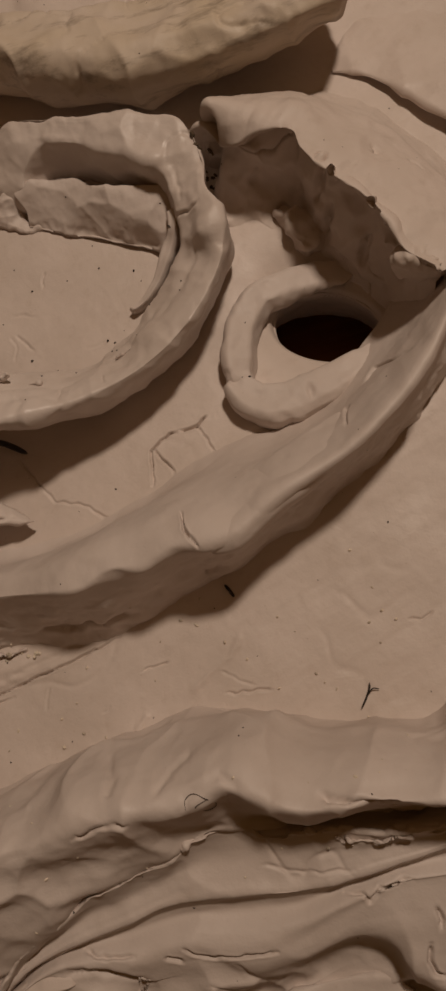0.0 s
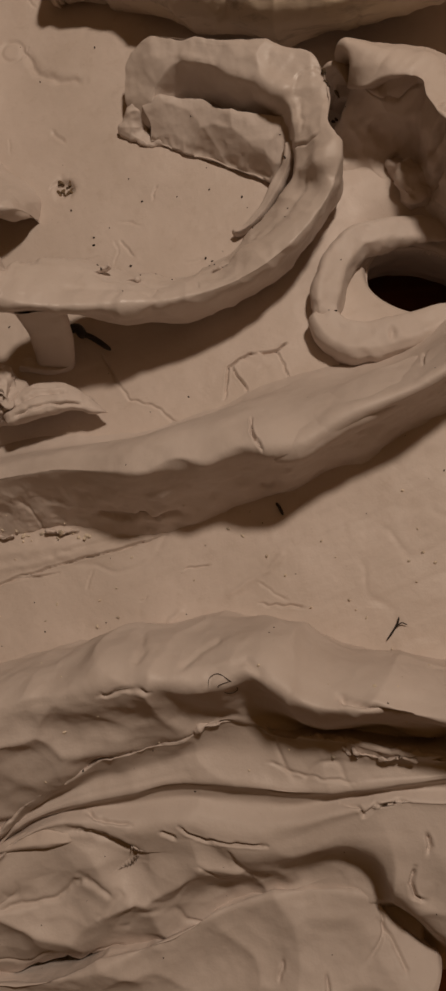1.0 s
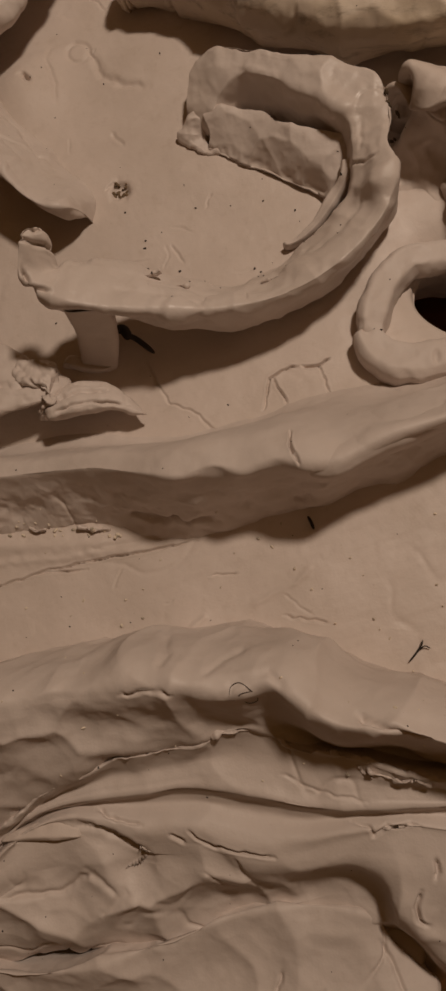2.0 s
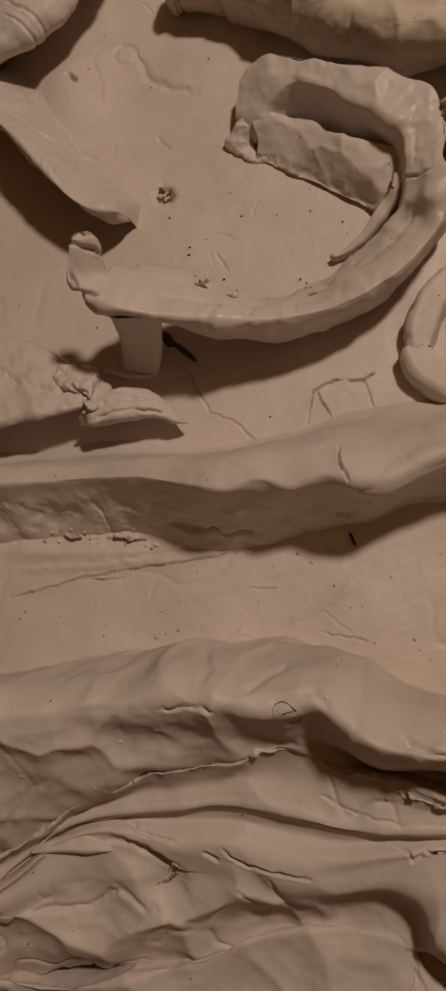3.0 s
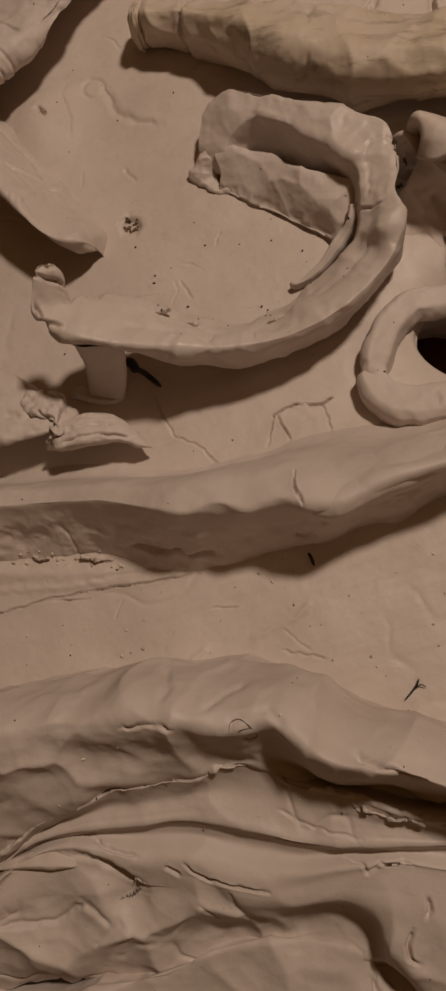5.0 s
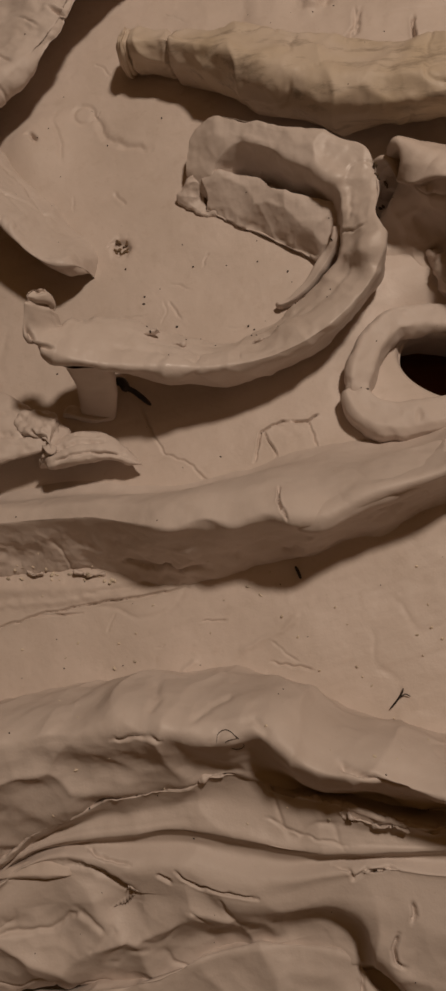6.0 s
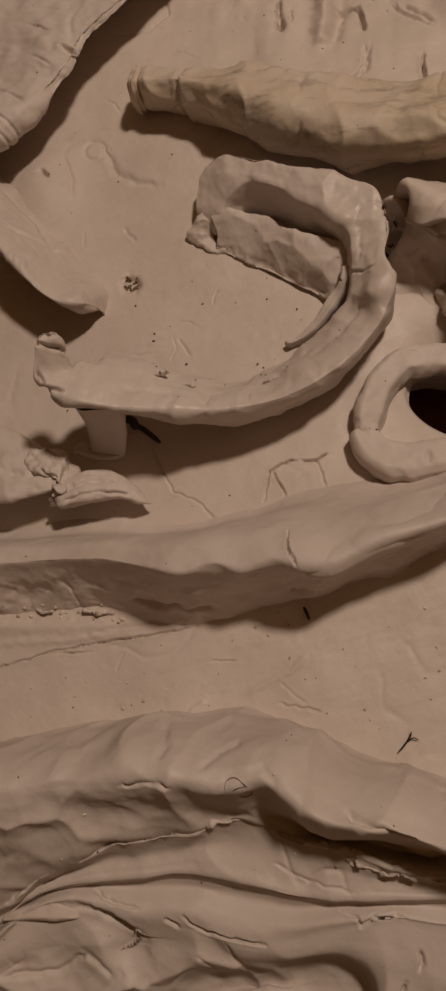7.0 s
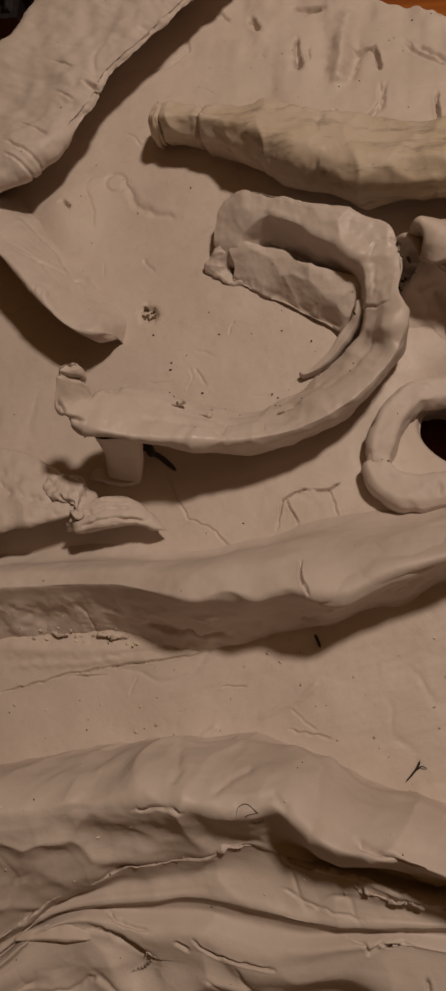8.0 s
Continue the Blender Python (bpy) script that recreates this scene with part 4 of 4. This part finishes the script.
post()
coil_thing("clay_scrap", [(-72, 8, -73, 5, 3, -2), (-69, 9, -70, 4.5, 5, -2), (-64, 8, -65, 3.5, 4, -2), (-58, 6, -58, 3, 3, -2), (-53, 7, -53, 5, 2, -2)], 195, "crumpled clay scrap round the stem's foot", "clay scrap",
           relief=((6, 0.8), (2.5, 0.4)), nu=120, nv=48, slope=0.8, blunt=0.5)
coil_thing("clay_scrap", [(-85, 3, -84, -5, 17.5, 9), (-77, 4, -74, -8, 18, 9), (-70, 2, -69, -12, 17.5, 8), (-69, -8, -73, -15, 15, 6), (-71, -14, -76, -17, 12, 6)], 197, "crumpled torn clay scrap between ribbon and beak", "clay scrap",
           relief=((6, 1.0), (2.5, 0.7), (1.2, 0.25)), nu=140, nv=56, slope=0.7, blunt=0.4, crisp=0.6, lip=(0.05, 0.25), folds=(7, 1.3))

# ---- torn flakes, crumbs, hairs and dirt ----


def flake(points, wide, z, seed, thing):
    st = []
    for k, (x, y) in enumerate(points):
        w = wide * (0.5 + 0.45 * math.sin(2.4 * k + seed))
        st.append((x, y + w, x + 0.3, y - w, z + 0.8 * math.sin(1.7 * k + seed), z - 2.2))
    return under(coil_thing("flake", st, 200 + seed, "thin torn clay flake with a pale edge", "clay flake", nu=90, nv=32, slope=0.7, tuck=0.3, blunt=0.6, crisp=0.5, relief=((5, 0.9), (2, 0.8), (1, 0.3))), thing, "thin torn clay flake")


FLAKES = [([(-12, -112), (-9, -110.5), (-5, -110)], 0.7, 21.5), ([(20, -114.5), (24, -115.5), (27, -115.6), (30, -116.5)], 0.6, 18.8), ([(29.6, -118.5), (32, -119.6), (34, -119.5), (38, -121), (42, -120.4), (46, -121.4)], 0.9, 18.2),
          ([(27, -117.5), (28.5, -119), (31, -120.5)], 0.6, 17.5), ([(48, -120), (52, -121.5), (57, -120.6), (62, -121.6), (66, -120)], 0.9, 18.2), ([(-66, -27), (-62, -28), (-58, -28)], 0.7, 12), ([(-79, -50.5), (-76, -51.5), (-73, -51)], 0.8, 2.2), ([(-62, -50), (-57, -51), (-52, -50.6)], 0.6, 1.8)]
for k, (pts, wide, z) in enumerate(FLAKES):
    flake(pts, wide, z, k, fold if k < 5 else ridge)


def top_of(x, y):
    """Height of the clay under a place in plan."""
    bpy.context.view_layer.update()
    hit, place, *_ = scene.ray_cast(bpy.context.evaluated_depsgraph_get(), Vector((x * MM, y * MM, 0.2)), Vector((0, 0, -1)))
    return place.z / MM


# torn lips on the coil
for k, (pts, wide, thing) in enumerate([([(-43, 26), (-38, 25), (-33, 26)], 0.7, bent), ([(-31, 22), (-28, 22.5), (-25, 22)], 0.6, bent), ([(-4, 26), (2, 28), (8, 32), (13, 36)], 0.6, bent)] ):
    flake(pts, wide, top_of(*pts[1]) + 0.7, 10 + k, thing)


def thread(name, points, r, material, label, category):
    """A hair, twig or fibre: a thin tapered tube."""
    c = curve(points, 40)
    t = np.gradient(c, axis=0)
    t /= np.linalg.norm(t, axis=1, keepdims=True)
    side = np.cross(t, (0, 0, 1.0))
    side /= np.linalg.norm(side, axis=1, keepdims=True) + 1e-9
    up = np.cross(side, t)
    rr = r * np.sqrt(np.clip(1 - np.abs(np.linspace(-1, 1, 40)) ** 4, 0.02, 1))
    a = np.linspace(0, 2 * np.pi, 8, endpoint=False)
    g = c[:, None] + rr[:, None, None] * (np.cos(a)[None, :, None] * side[:, None] + np.sin(a)[None, :, None] * up[:, None])
    return tagged(sheet(name, g, material, wrap=True), label, category)


fleck = thread("dark_fibre", [(42, -89.5, 0.8), (44, -87, 0.9), (45.6, -84.5, 1.2), (46, -83, 1.2)], 0.3, DARK, "tiny dark bent fibre lying on the clay", "fibre")
leg = thread("barb", [(45, -86, 0.9), (46.5, -84.8, 1.4), (48.2, -85.4, 0.9)], 0.18, DARK, "", "")
leg.parent = fleck
thread("dark_fibre", [(12, -46.2, 1.0), (13, -48, 1.2), (14, -50.4, 1.0)], 0.5, DARK, "short dark fibre beside the ridge's shadow", "fibre")
twig = thread("twig", [(-52, 18, 3), (-49, 15.5, 3.5), (-46, 14, 3), (-40, 9.5, 1.5)], 1.0, DARK, "short dark twig stuck beside the clay stem", "twig")
stub = thread("stub", [(-54, 17, 4), (-51, 17.5, 4), (-48.5, 14, 3.5)], 1.7, DARK, "", "")
stub.parent = twig
thread("hair", [(x, y, top_of(x, y) + 0.25) for x, y in ((-5, -101), (-4.6, -98.4), (-2.6, -97.3), (0.4, -99), (1.8, -101.6), (-0.2, -102.4), (-2.4, -100.4), (1, -99.2))], 0.1, DARK, "fine looped hair stuck on the clay roll", "hair")


def case():
    bm = bmesh.new()
    bmesh.ops.create_cube(bm, size=1.0, matrix=Matrix.Translation((-0.229, 0.351, -0.0435)) @ Matrix.Diagonal((0.17, 0.165, 0.028, 1)))
    bmesh.ops.bevel(bm, geom=[e for e in bm.edges if abs(e.verts[0].co.z - e.verts[1].co.z) > 0.01], offset=0.014, segments=8, affect="EDGES")
    bmesh.ops.bevel(bm, geom=[e for e in bm.edges if e.verts[0].co.z > -0.035 and e.verts[1].co.z > -0.035], offset=0.006, segments=3, affect="EDGES")
    me = bpy.data.meshes.new("black_case")
    bm.to_mesh(me)
    bm.free()
    me.materials.append(plain("black_plastic", (0.012, 0.010, 0.012), 0.5))
    return tagged(new("black_case", me), "black rounded case lying on the wooden table", "case")


case()


def scatter(name, count, box, size, material, seed, label, category):
    """Tiny grains lying wherever they drop onto the clay."""
    rnd = random.Random(seed)
    bpy.context.view_layer.update()
    deps = bpy.context.evaluated_depsgraph_get()
    bm = bmesh.new()
    for _ in range(count):
        x, y = rnd.uniform(box[0], box[1]) * MM, rnd.uniform(box[2], box[3]) * MM
        hit, place, nrm, _, ob, _ = scene.ray_cast(deps, Vector((x, y, 0.2)), Vector((0, 0, -1)))
        if hit and ob.name not in ("table", "black_case"):
            r = rnd.uniform(*size) * MM
            m = Matrix.Translation(place + nrm * r * 0.25) @ Euler((rnd.random() * 6, rnd.random() * 6, rnd.random() * 6)).to_matrix().to_4x4() @ Matrix.Diagonal((r * rnd.uniform(0.8, 2.0), r, r * 0.7, 1))
            bmesh.ops.create_icosphere(bm, subdivisions=1, radius=1.0, matrix=m)
    me = bpy.data.meshes.new(name)
    bm.to_mesh(me)
    bm.free()
    me.materials.append(material)
    return tagged(new(name, me), label, category, kind="stuff")


# dark grains: dirt, and the shade inside small pores given as colour
scatter("dirt_pore_specks", 150, (-110, 110, -190, 220), (0.12, 0.34), DARK, 5, "tiny dark grains for dirt specks and shaded pores in the clay", "specks")
scatter("dirt_pore_specks", 26, (-62, 38, 12, 70), (0.2, 0.5), DARK, 15, "dark grains for dirt and shaded pores on the bent coil", "specks")
scatter("dirt_clump", 18, (-60, -54, 71.5, 77), (0.4, 0.9), plain("brown_dirt", (0.22, 0.15, 0.09), 0.9), 6, "dark crumbly dirt in a small pit", "dirt")
# dirt crumbs whose dark brown also carries the shade of the hollow
scatter("dirt_clump", 16, (36, 41, 82, 89), (0.4, 1.0), plain("brown_dirt_gap_shade", (0.09, 0.06, 0.035), 0.9), 7, "crumbly dirt coloured dark for the shaded gap beside the hood", "dirt")
scatter("clay_crumbs", 22, (-86, -48, -53.5, -47.5), (0.35, 0.95), CRUMB, 9, "pale clay crumbs along the ridge's foot", "crumbs")
scatter("clay_crumbs", 60, (-90, 60, -125, -45), (0.25, 0.6), CRUMB, 8, "small dry clay crumbs", "crumbs")
